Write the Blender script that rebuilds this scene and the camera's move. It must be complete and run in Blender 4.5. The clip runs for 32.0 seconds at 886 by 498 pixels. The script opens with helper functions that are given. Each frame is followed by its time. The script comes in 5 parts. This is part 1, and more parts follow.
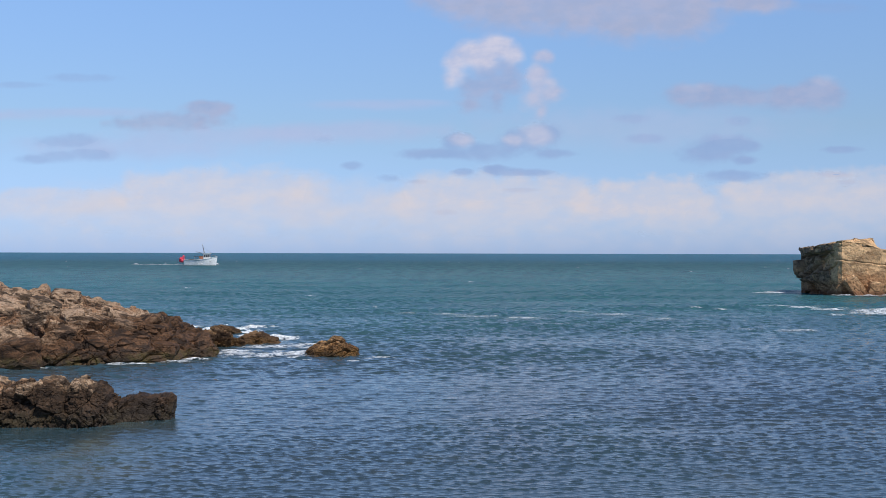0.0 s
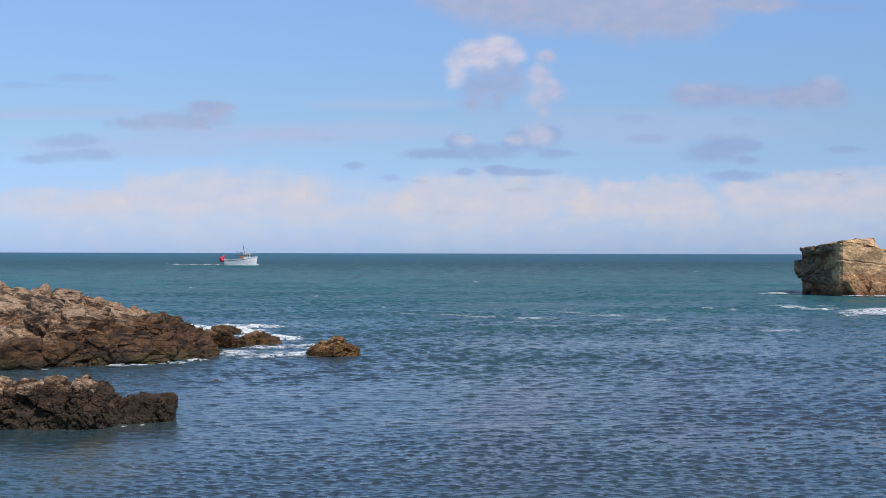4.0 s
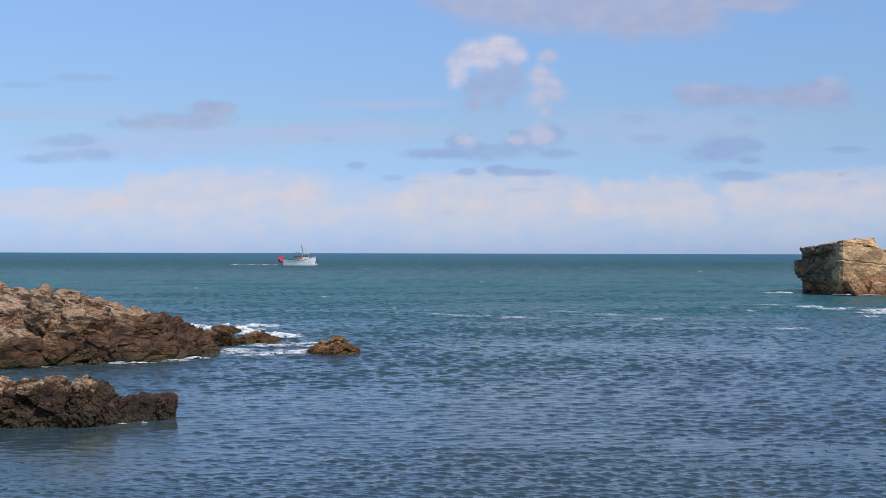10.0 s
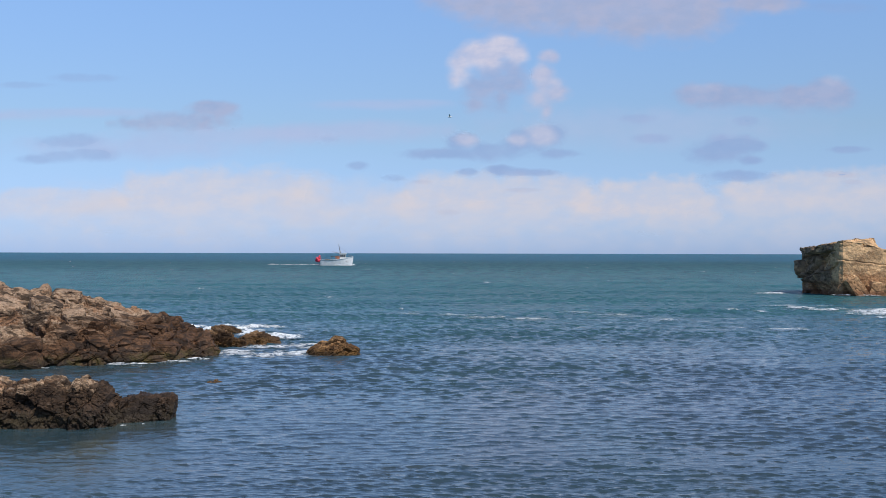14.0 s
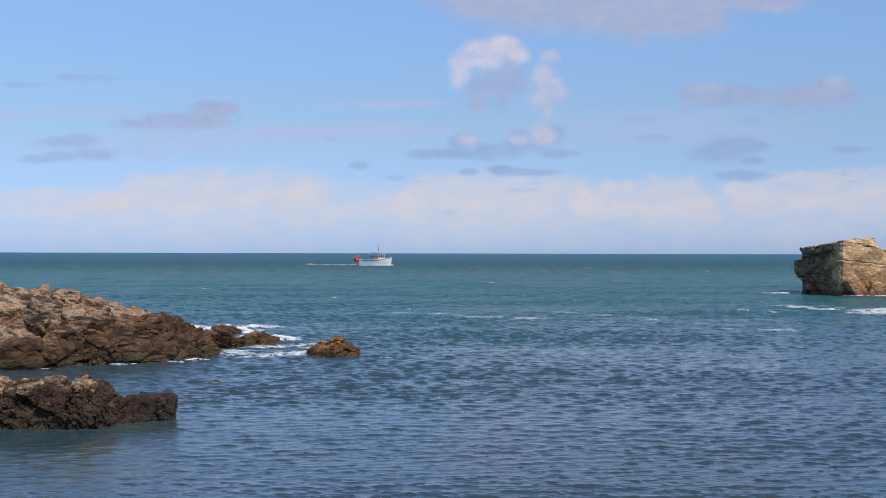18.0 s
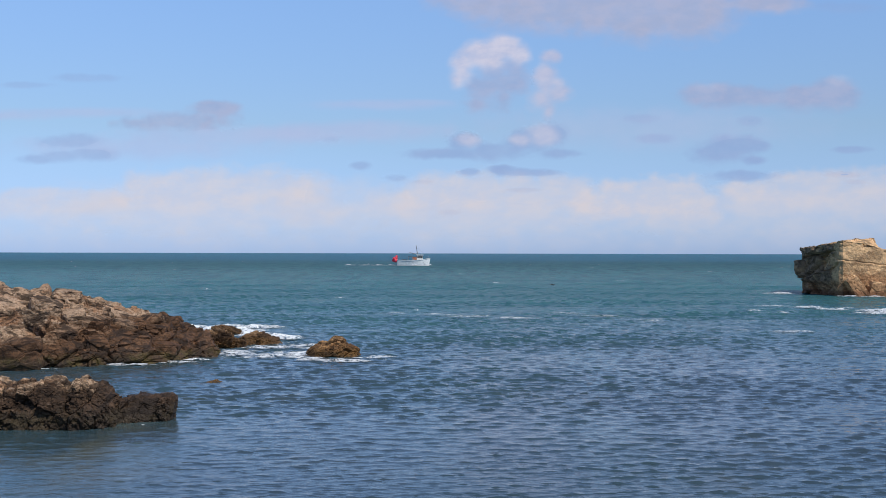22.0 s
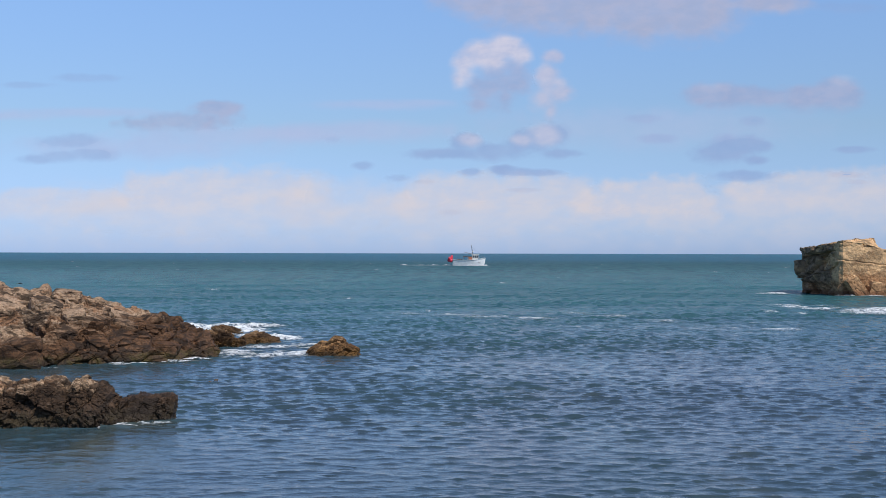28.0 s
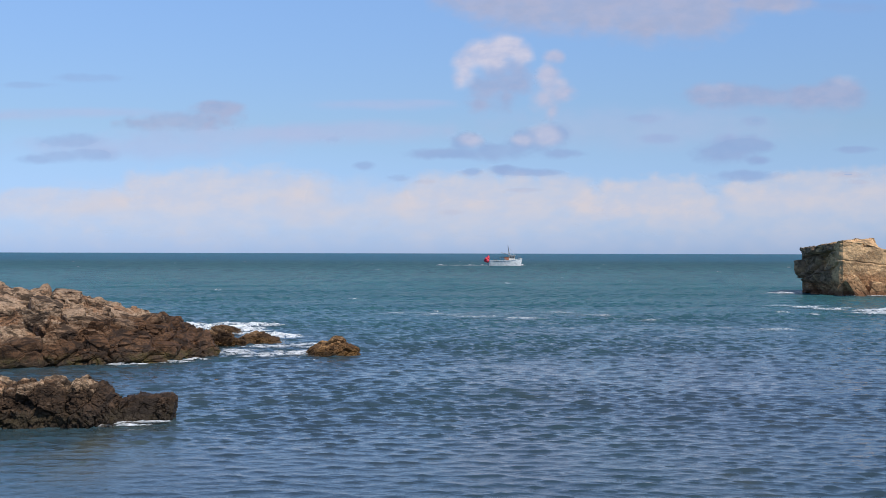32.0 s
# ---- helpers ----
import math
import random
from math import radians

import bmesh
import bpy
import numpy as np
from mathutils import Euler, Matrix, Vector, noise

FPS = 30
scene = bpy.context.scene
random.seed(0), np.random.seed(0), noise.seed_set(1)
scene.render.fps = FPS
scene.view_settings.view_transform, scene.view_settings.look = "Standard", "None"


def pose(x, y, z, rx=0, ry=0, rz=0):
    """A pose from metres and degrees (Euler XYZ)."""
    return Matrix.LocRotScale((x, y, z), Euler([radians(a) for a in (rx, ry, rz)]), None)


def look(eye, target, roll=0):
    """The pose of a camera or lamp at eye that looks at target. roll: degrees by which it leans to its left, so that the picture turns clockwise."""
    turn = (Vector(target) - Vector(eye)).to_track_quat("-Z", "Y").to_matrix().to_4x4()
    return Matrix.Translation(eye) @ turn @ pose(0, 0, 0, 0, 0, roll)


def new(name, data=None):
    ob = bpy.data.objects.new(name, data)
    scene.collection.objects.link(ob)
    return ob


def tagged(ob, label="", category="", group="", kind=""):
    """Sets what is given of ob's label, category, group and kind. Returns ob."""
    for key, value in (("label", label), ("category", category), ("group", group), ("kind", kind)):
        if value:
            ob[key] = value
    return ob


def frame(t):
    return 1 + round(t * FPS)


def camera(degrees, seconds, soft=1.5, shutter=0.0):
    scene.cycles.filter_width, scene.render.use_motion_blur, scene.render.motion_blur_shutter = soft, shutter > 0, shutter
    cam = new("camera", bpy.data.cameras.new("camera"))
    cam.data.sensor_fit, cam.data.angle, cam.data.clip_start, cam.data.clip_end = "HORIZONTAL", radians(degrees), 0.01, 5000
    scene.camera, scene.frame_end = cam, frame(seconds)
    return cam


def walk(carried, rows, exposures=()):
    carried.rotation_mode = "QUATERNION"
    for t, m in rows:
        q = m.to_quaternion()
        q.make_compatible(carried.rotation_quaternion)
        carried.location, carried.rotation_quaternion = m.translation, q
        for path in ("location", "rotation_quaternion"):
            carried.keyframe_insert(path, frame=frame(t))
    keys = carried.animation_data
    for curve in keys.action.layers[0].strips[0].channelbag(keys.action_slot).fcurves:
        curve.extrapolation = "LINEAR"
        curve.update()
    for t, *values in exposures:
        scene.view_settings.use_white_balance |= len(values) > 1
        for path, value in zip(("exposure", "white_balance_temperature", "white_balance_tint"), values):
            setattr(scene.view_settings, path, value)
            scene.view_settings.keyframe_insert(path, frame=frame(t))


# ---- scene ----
import itertools

# ---- camera ----
cam = camera(40, 32.0, soft=0.85)
EYE = 3.6
UP, LEAN = 0.165, 0.13


def aim(right=0.0, up=0.0):
    return pose(0, 0, EYE, 90 + UP + up, 0, -right) @ pose(0, 0, 0, 0, 0, LEAN)


walk(cam, [(0.0, aim(0.045, 0.0)), (0.4, aim(0.006, 0.055)), (1.0, aim(0.0, 0.08)), (1.5, aim(0.0, 0.07)),
           (2.0, aim(0.0, 0.05)), (2.6, aim(0.0, 0.04)), (3.1, aim(0.0, 0.0)), (3.6, aim(0.0, 0.0)), (32.0, aim(0.0, 0.0))])

# ---- sky and sun ----
SUN_EL, SUN_AZ = 50.0, 43.0          # the sun stands behind the shore, to the right
world = bpy.data.worlds.new("sky")
scene.world = world
world.use_nodes = True
wt = world.node_tree
wt.nodes.clear()
sky = wt.nodes.new("ShaderNodeTexSky")
sky.sky_type = "NISHITA"
sky.sun_disc = False
sky.sun_elevation = radians(SUN_EL)
sky.sun_rotation = radians(180 - SUN_AZ)
sky.air_density, sky.dust_density, sky.ozone_density = 1.0, 0.2, 2.5
tint = wt.nodes.new("ShaderNodeMix")
tint.data_type, tint.blend_type = "RGBA", "MULTIPLY"
tint.inputs[0].default_value = 1.0
# clear marine air: bluer and less yellow low down than the model's land air
ways = wt.nodes.new("ShaderNodeTexCoord")
split = wt.nodes.new("ShaderNodeSeparateXYZ")
grade = wt.nodes.new("ShaderNodeValToRGB")
grade.color_ramp.elements[0].position, grade.color_ramp.elements[0].color = 0.0, (0.475, 0.70, 1.45, 1)
grade.color_ramp.elements[1].position, grade.color_ramp.elements[1].color = 0.22, (1.12, 1.24, 1.48, 1)
high_up = grade.color_ramp.elements.new(0.5)
high_up.color = (1.02, 1.05, 1.12, 1)
halfway = grade.color_ramp.elements.new(0.10)
halfway.color = (0.80, 0.89, 1.10, 1)
wt.links.new(ways.outputs["Generated"], split.inputs[0])
wt.links.new(split.outputs[2], grade.inputs[0])
wt.links.new(grade.outputs[0], tint.inputs[7])
back = wt.nodes.new("ShaderNodeBackground")
back.inputs[1].default_value = 0.1
wout = wt.nodes.new("ShaderNodeOutputWorld")
wt.links.new(sky.outputs[0], tint.inputs[6])
wt.links.new(tint.outputs[2], back.inputs[0])
wt.links.new(back.outputs[0], wout.inputs[0])

sun = new("sun", bpy.data.lights.new("sun", "SUN"))
sun.data.energy = 3.6
sun.data.angle = radians(0.53)
sun.data.color = (1.0, 0.94, 0.86)
_el, _az = radians(SUN_EL), radians(SUN_AZ)
sun.matrix_world = look((60 * math.sin(_az) * math.cos(_el), -60 * math.cos(_az) * math.cos(_el), 60 * math.sin(_el)), (0, 0, 0))


# ---- materials ----
class Nodes:
    """A material's node tree with short hands."""

    def __init__(self, name):
        self.mat = bpy.data.materials.new(name)
        self.mat.use_nodes = True
        self.t = self.mat.node_tree
        self.bsdf = self.t.nodes["Principled BSDF"]
        self.coord = self.t.nodes.new("ShaderNodeTexCoord")
        self.geo = self.t.nodes.new("ShaderNodeNewGeometry")

    def put(self, value, socket):
        if hasattr(value, "is_output"):
            self.t.links.new(value, socket)
        elif isinstance(value, (tuple, list)) and len(value) == 3 and socket.type == "RGBA":
            socket.default_value = (*value, 1)
        else:
            socket.default_value = value

    def scaled(self, vec, scale, rot=(0, 0, 0)):
        n = self.t.nodes.new("ShaderNodeMapping")
        self.put(vec, n.inputs[0])
        n.inputs["Scale"].default_value = scale
        n.inputs["Rotation"].default_value = [radians(a) for a in rot]
        return n.outputs[0]

    def noise(self, vec, scale, detail=4.0, rough=0.55, distort=0.0):
        n = self.t.nodes.new("ShaderNodeTexNoise")
        self.put(vec, n.inputs["Vector"])
        n.inputs["Scale"].default_value, n.inputs["Detail"].default_value = scale, detail
        n.inputs["Roughness"].default_value, n.inputs["Distortion"].default_value = rough, distort
        return n.outputs[0]

    def voronoi(self, vec, scale, feature="F1", out=0):
        n = self.t.nodes.new("ShaderNodeTexVoronoi")
        n.feature = feature
        self.put(vec, n.inputs["Vector"])
        n.inputs["Scale"].default_value = scale
        return n.outputs[out]

    def math(self, op, a, b=0.0, c=0.0):
        n = self.t.nodes.new("ShaderNodeMath")
        n.operation = op
        for v, s in zip((a, b, c), n.inputs):
            self.put(v, s)
        return n.outputs[0]

    def ramp(self, v, lo, hi, a=0.0, b=1.0, kind="SMOOTHSTEP"):
        n = self.t.nodes.new("ShaderNodeMapRange")
        n.interpolation_type = kind
        for x, s in zip((v, lo, hi, a, b), n.inputs):
            self.put(x, s)
        return n.outputs[0]

    def mix(self, fac, a, b, blend="MIX"):
        n = self.t.nodes.new("ShaderNodeMix")
        n.data_type, n.blend_type = "RGBA", blend
        self.put(fac, n.inputs[0]), self.put(a, n.inputs[6]), self.put(b, n.inputs[7])
        return n.outputs[2]

    def xyz(self, vec):
        n = self.t.nodes.new("ShaderNodeSeparateXYZ")
        self.put(vec, n.inputs[0])
        return n.outputs

    def bump(self, height, strength, distance, normal=None):
        n = self.t.nodes.new("ShaderNodeBump")
        n.inputs["Strength"].default_value, n.inputs["Distance"].default_value = strength, distance
        self.put(height, n.inputs["Height"])
        if normal is not None:
            self.put(normal, n.inputs["Normal"])
        return n.outputs[0]

    def set(self, **kw):
        for k, v in kw.items():
            self.put(v, self.bsdf.inputs[k.replace("_", " ")])
        return self.mat


def plain(name, colour, rough=0.6, metal=0.0, spread=0.12, scale=3.0):
    """Paint or plastic with faint blotches and wear."""
    n = Nodes(name)
    a = n.noise(n.coord.outputs["Object"], scale, 5, 0.6)
    b = n.noise(n.coord.outputs["Object"], scale * 9, 3, 0.6)
    dark = tuple(c * (1 - 2.5 * spread) for c in colour)
    col = n.mix(n.ramp(n.math("ADD", n.math("MULTIPLY", a, 0.6), n.math("MULTIPLY", b, 0.4)), 0.38, 0.62), dark, colour)
    return n.set(Base_Color=col, Roughness=rough, Metallic=metal, Normal=n.bump(b, 0.15, 0.01))


def sea_material():
    n = Nodes("sea_water")
    pos, ob = n.geo.outputs["Position"], n.coord.outputs["Object"]
    x, y, z = n.xyz(pos)
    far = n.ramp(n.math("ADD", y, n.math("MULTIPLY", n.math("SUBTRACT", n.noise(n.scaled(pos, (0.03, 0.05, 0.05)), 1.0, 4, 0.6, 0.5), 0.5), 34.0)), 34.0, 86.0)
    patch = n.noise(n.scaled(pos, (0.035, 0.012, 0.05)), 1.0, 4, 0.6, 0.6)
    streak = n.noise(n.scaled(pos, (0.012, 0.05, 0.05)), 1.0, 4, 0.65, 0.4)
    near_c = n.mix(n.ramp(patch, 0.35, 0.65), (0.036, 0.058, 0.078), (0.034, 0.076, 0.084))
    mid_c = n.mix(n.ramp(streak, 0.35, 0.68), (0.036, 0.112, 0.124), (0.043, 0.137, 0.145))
    horizon_c = (0.044, 0.160, 0.238)
    # fleck and broad paint dark wave faces and reflections into the colour
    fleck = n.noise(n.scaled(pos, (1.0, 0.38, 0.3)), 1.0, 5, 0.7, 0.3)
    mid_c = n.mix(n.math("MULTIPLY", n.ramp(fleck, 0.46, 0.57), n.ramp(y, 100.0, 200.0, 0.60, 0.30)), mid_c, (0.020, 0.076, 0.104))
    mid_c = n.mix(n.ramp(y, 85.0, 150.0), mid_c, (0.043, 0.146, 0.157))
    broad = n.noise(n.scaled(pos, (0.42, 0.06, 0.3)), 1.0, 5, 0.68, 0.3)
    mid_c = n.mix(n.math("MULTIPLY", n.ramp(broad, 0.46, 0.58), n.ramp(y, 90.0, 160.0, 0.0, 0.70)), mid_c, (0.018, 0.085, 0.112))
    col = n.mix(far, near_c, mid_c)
    # the colour turns bluer and paler towards the horizon
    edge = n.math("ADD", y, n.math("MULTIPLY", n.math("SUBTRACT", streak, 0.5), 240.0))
    col = n.mix(n.ramp(edge, 330.0, 700.0), col, horizon_c)
    # pale sand and weed under the shallows by the shore rocks
    bed = n.math("SUBTRACT", n.noise(n.scaled(pos, (0.25, 0.12, 0.3)), 1.0, 4, 0.6), n.ramp(y, 19.0, 40.0, 0.0, 0.16))
    shoal = n.math("MULTIPLY", n.ramp(bed, 0.44, 0.60), n.math("MULTIPLY", n.ramp(x, -4.5, -7.0), n.ramp(y, 27.0, 24.0, 0.25, 1.0)))
    col = n.mix(n.math("MULTIPLY", shoal, 0.6), col, (0.120, 0.128, 0.085))
    bed2 = n.noise(n.scaled(pos, (0.30, 0.18, 0.3)), 1.0, 3, 0.6)
    col = n.mix(n.math("MULTIPLY", n.ramp(bed2, 0.52, 0.70), n.ramp(y, 40.0, 20.0, 0.05, 0.40)), col, (0.082, 0.084, 0.060))
    rip1 = n.noise(n.scaled(ob, (7.0, 11.0, 3.0)), 1.0, 5, 0.6, 0.3)
    rip2 = n.noise(n.scaled(ob, (4.0, 9.0, 1.0), (0, 0, 7)), 1.0, 3.0, 0.55, 0.6)
    rip3 = n.noise(n.scaled(pos, (0.25, 0.7, 0.3), (0, 0, -9)), 1.0, 6, 0.6, 0.3)
    s1 = n.math("MULTIPLY", rip1, n.ramp(y, 20.0, 90.0, 0.008, 0.02, "LINEAR"))
    puff = n.ramp(n.noise(n.scaled(pos, (0.10, 0.22, 0.3), (0, 0, 5)), 1.0, 4, 0.6, 0.4), 0.34, 0.66, 0.55, 1.25)
    s2 = n.math("MULTIPLY", n.math("MULTIPLY", rip2, puff), n.math("ADD", n.ramp(y, 20.0, 90.0, 0.007, 0.04, "LINEAR"), n.ramp(y, 90.0, 420.0, 0.0, 0.6, "LINEAR")))
    s3 = n.math("MULTIPLY", rip3, n.ramp(y, 150.0, 500.0, 0.0, 3.0, "LINEAR"))
    h = n.math("ADD", n.math("ADD", s1, s2), s3)
    nor = n.bump(h, 0.9, 1.0)
    rough = n.ramp(y, 20.0, 300.0, 0.03, 0.22)
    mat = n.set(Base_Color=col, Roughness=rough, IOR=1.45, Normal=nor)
    # far off the chop hides the mirror and the water's own colour shows
    chop = n.t.nodes.new("ShaderNodeBsdfDiffuse")
    n.put(col, chop.inputs["Color"]), n.put(nor, chop.inputs["Normal"])
    both = n.t.nodes.new("ShaderNodeMixShader")
    n.put(n.math("ADD", n.ramp(y, 30.0, 100.0, 0.0, 0.55), n.ramp(y, 150.0, 420.0, 0.0, 0.15)), both.inputs[0])
    n.put(n.bsdf.outputs[0], both.inputs[1]), n.put(chop.outputs[0], both.inputs[2])
    n.put(both.outputs[0], n.t.nodes["Material Output"].inputs[0])
    return mat


def rock_material(name, top, mid, low, weed, wet, dry, splash=None, side=None, rust=0.4, black=0.5, speck=0.75):
    """Sea-worn rock: dry crown, dark splash zone and weed above the water line (heights wet, dry in metres).
    splash: (x, rise), where the rock reaches out into the waves and stays wet higher up."""
    n = Nodes(name)
    pos = n.geo.outputs["Position"]
    x, y, z = n.xyz(pos)
    block = n.t.nodes.new("ShaderNodeAttribute")
    block.attribute_name = "tone"
    tone = block.outputs["Fac"]
    big = n.noise(pos, 0.55, 4, 0.6, 0.4)
    mids = n.noise(n.scaled(pos, (1.0, 1.0, 1.6), (20, 15, 0)), 3.0, 6, 0.7, 0.4)
    fine = n.noise(n.scaled(pos, (1.0, 1.0, 1.6), (25, 10, 0)), 12.0, 5, 0.7, 0.2)
    zz = z
    if splash is not None:
        zz = n.math("SUBTRACT", z, n.math("MULTIPLY", n.math("MAXIMUM", n.math("SUBTRACT", x, splash[0]), 0.0), splash[1]))
    spread = dry - wet
    zz = n.math("ADD", zz, n.math("MULTIPLY", n.math("SUBTRACT", big, 0.5), 1.6 * spread))
    zz = n.math("ADD", zz, n.math("MULTIPLY", n.math("SUBTRACT", tone, 0.5), 1.3 * spread))
    zz = n.math("ADD", zz, n.math("MULTIPLY", n.math("SUBTRACT", mids, 0.5), 0.8 * spread))
    pale = n.mix(n.ramp(tone, 0.25, 0.75), tuple(c * 0.42 for c in top), tuple(min(0.8, c * 1.15) for c in top))
    pale = n.mix(n.math("MULTIPLY", n.ramp(n.noise(pos, 0.9, 5, 0.6, 0.8), 0.50, 0.64), rust), pale, tuple(c * m for c, m in zip(top, (0.80, 0.56, 0.40))))
    brown = n.mix(n.ramp(mids, 0.38, 0.62), tuple(c * 0.42 for c in mid), mid)
    col = n.mix(n.ramp(zz, wet, dry), brown, pale)
    base = n.mix(n.ramp(n.noise(pos, 1.9, 4, 0.6), 0.42, 0.60), low, weed)
    col = n.mix(n.ramp(n.math("ADD", z, n.math("MULTIPLY", n.math("SUBTRACT", mids, 0.5), 0.5)), 0.30 * wet, 0.30 * wet + 0.25), base, col)
    # speckle of black lichen and salt, then black patches: stain and painted crevice shade
    col = n.mix(n.math("MULTIPLY", n.ramp(fine, 0.50, 0.36), speck), col, (0.030, 0.023, 0.018))
    col = n.mix(n.math("MULTIPLY", n.ramp(fine, 0.55, 0.66), n.ramp(zz, wet, dry, 0.08, 0.60)), col, (0.52, 0.45, 0.37))
    stain_shade = n.noise(n.scaled(pos, (1.0, 1.0, 2.2), (15, 25, 30)), 1.5, 7, 0.68, 0.6)
    col = n.mix(n.math("MULTIPLY", n.ramp(stain_shade, 0.48, 0.58), black), col, (0.022, 0.015, 0.011))
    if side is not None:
        # a broken side of darker rock, its shade painted into the colour too
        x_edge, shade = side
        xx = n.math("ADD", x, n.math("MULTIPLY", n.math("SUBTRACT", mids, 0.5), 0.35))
        side_shade = n.mix(n.ramp(mids, 0.40, 0.62), tuple(c * 0.45 for c in shade), shade)
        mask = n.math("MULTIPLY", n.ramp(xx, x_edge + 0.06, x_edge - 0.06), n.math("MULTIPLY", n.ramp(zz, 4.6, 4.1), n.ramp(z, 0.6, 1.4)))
        col = n.mix(n.math("MULTIPLY", mask, n.ramp(big, 0.66, 0.46, 0.5, 1.0)), col, side_shade)
    h = n.math("ADD", n.math("MULTIPLY", mids, 0.07), n.math("MULTIPLY", fine, 0.035))
    return n.set(Base_Color=col, Roughness=n.ramp(zz, 0.05, wet + 0.15, 0.55, 0.95), Specular_IOR_Level=0.22, Normal=n.bump(h, 0.9, 1.0))


def foam_material():
    """Foam: thick white where the water breaks, a torn web of bubbles where it thins out."""
    n = Nodes("sea_foam")
    ob = n.coord.outputs["Object"]
    a = n.noise(ob, 6.0, 5, 0.65, 0.4)
    bent = n.mix(0.12, ob, n.t.nodes.new("ShaderNodeTexNoise").outputs[1], "ADD")
    web = n.ramp(n.voronoi(n.scaled(bent, (1.6, 0.9, 1.0)), 2.0, "DISTANCE_TO_EDGE"), 0.16, 0.03)
    tear = n.ramp(n.noise(n.scaled(ob, (1.0, 0.7, 1.0)), 2.6, 6, 0.72, 0.5), 0.44, 0.58)
    thick = n.t.nodes.new("ShaderNodeAttribute")
    thick.attribute_name = "thickness"
    th = thick.outputs["Fac"]
    full = n.ramp(n.math("ADD", th, n.math("MULTIPLY", n.math("SUBTRACT", n.noise(n.scaled(ob, (1.0, 0.8, 1.0)), 3.2, 8, 0.78, 0.3), 0.5), 3.2)), 0.60, 1.0)
    thin = n.math("MULTIPLY", n.math("MAXIMUM", n.math("MULTIPLY", web, 0.6), tear), n.ramp(th, 0.02, 0.40, 0.0, 0.9))
    col = n.mix(n.ramp(a, 0.35, 0.65), (0.66, 0.72, 0.75), (0.88, 0.89, 0.90))
    return n.set(Base_Color=col, Roughness=0.9, Alpha=n.math("MAXIMUM", full, thin), Normal=n.bump(a, 0.4, 0.03))


def cloud_material(name, colour, shade):
    """Sunlit cloud miles away behind everything: a soft glow with see-through edges."""
    n = Nodes(name)
    ob = n.coord.outputs["Object"]
    thick = n.t.nodes.new("ShaderNodeAttribute")
    thick.attribute_name = "thickness"
    b = n.noise(n.scaled(ob, (1.0, 1.0, 2.0)), 0.009, 4, 0.6)
    glow, clear, both = (n.t.nodes.new(k) for k in ("ShaderNodeEmission", "ShaderNodeBsdfTransparent", "ShaderNodeMixShader"))
    n.put(n.mix(n.ramp(b, 0.35, 0.66), shade, colour), glow.inputs["Color"])
    n.put(thick.outputs["Fac"], both.inputs[0])
    n.put(clear.outputs[0], both.inputs[1]), n.put(glow.outputs[0], both.inputs[2])
    n.put(both.outputs[0], n.t.nodes["Material Output"].inputs[0])
    n.t.nodes.remove(n.bsdf)
    return n.mat


M_SEA = sea_material()
M_HEAD = rock_material("headland_rock", (0.385, 0.258, 0.165), (0.150, 0.076, 0.038), (0.075, 0.046, 0.026), (0.080, 0.060, 0.020), 0.45, 1.15, (-14.5, 0.16), None, 0.6, 0.82)
M_SHORE = rock_material("shore_rock", (0.44, 0.30, 0.19), (0.095, 0.056, 0.033), (0.050, 0.036, 0.025), (0.05, 0.037, 0.02), 0.52, 0.95, (-9.0, 0.12), None, 0.6, 0.78)
M_WEEDY = rock_material("weedy_rock", (0.36, 0.205, 0.090), (0.25, 0.125, 0.050), (0.09, 0.050, 0.020), (0.17, 0.088, 0.026), 0.15, 0.6, None, None, 0.5, 0.35)
M_REEF = rock_material("reef_rock", (0.23, 0.135, 0.066), (0.13, 0.070, 0.033), (0.10, 0.054, 0.022), (0.15, 0.080, 0.028), 0.25, 0.6, None, None, 0.4, 0.55)
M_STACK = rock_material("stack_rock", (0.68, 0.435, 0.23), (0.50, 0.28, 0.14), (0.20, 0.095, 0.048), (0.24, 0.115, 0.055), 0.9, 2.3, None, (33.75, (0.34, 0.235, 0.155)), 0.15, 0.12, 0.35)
M_FOAM = foam_material()


# ---- building blocks ----
def mesh_of(name, verts, faces, smooth=True):
    me = bpy.data.meshes.new(name)
    me.from_pydata([tuple(v) for v in verts], [], faces)
    me.polygons.foreach_set("use_smooth", [smooth] * len(me.polygons))
    me.update()
    return me


def grid_faces(nu, nv, keep=None):
    i = np.arange(nu * nv).reshape(nu, nv)
    q = np.stack([i[:-1, :-1], i[1:, :-1], i[1:, 1:], i[:-1, 1:]], -1).reshape(-1, 4)
    if keep is not None:
        k = keep.reshape(nu, nv)
        m = (k[:-1, :-1] | k[1:, :-1] | k[1:, 1:] | k[:-1, 1:]).reshape(-1)
        q = q[m]
    return q


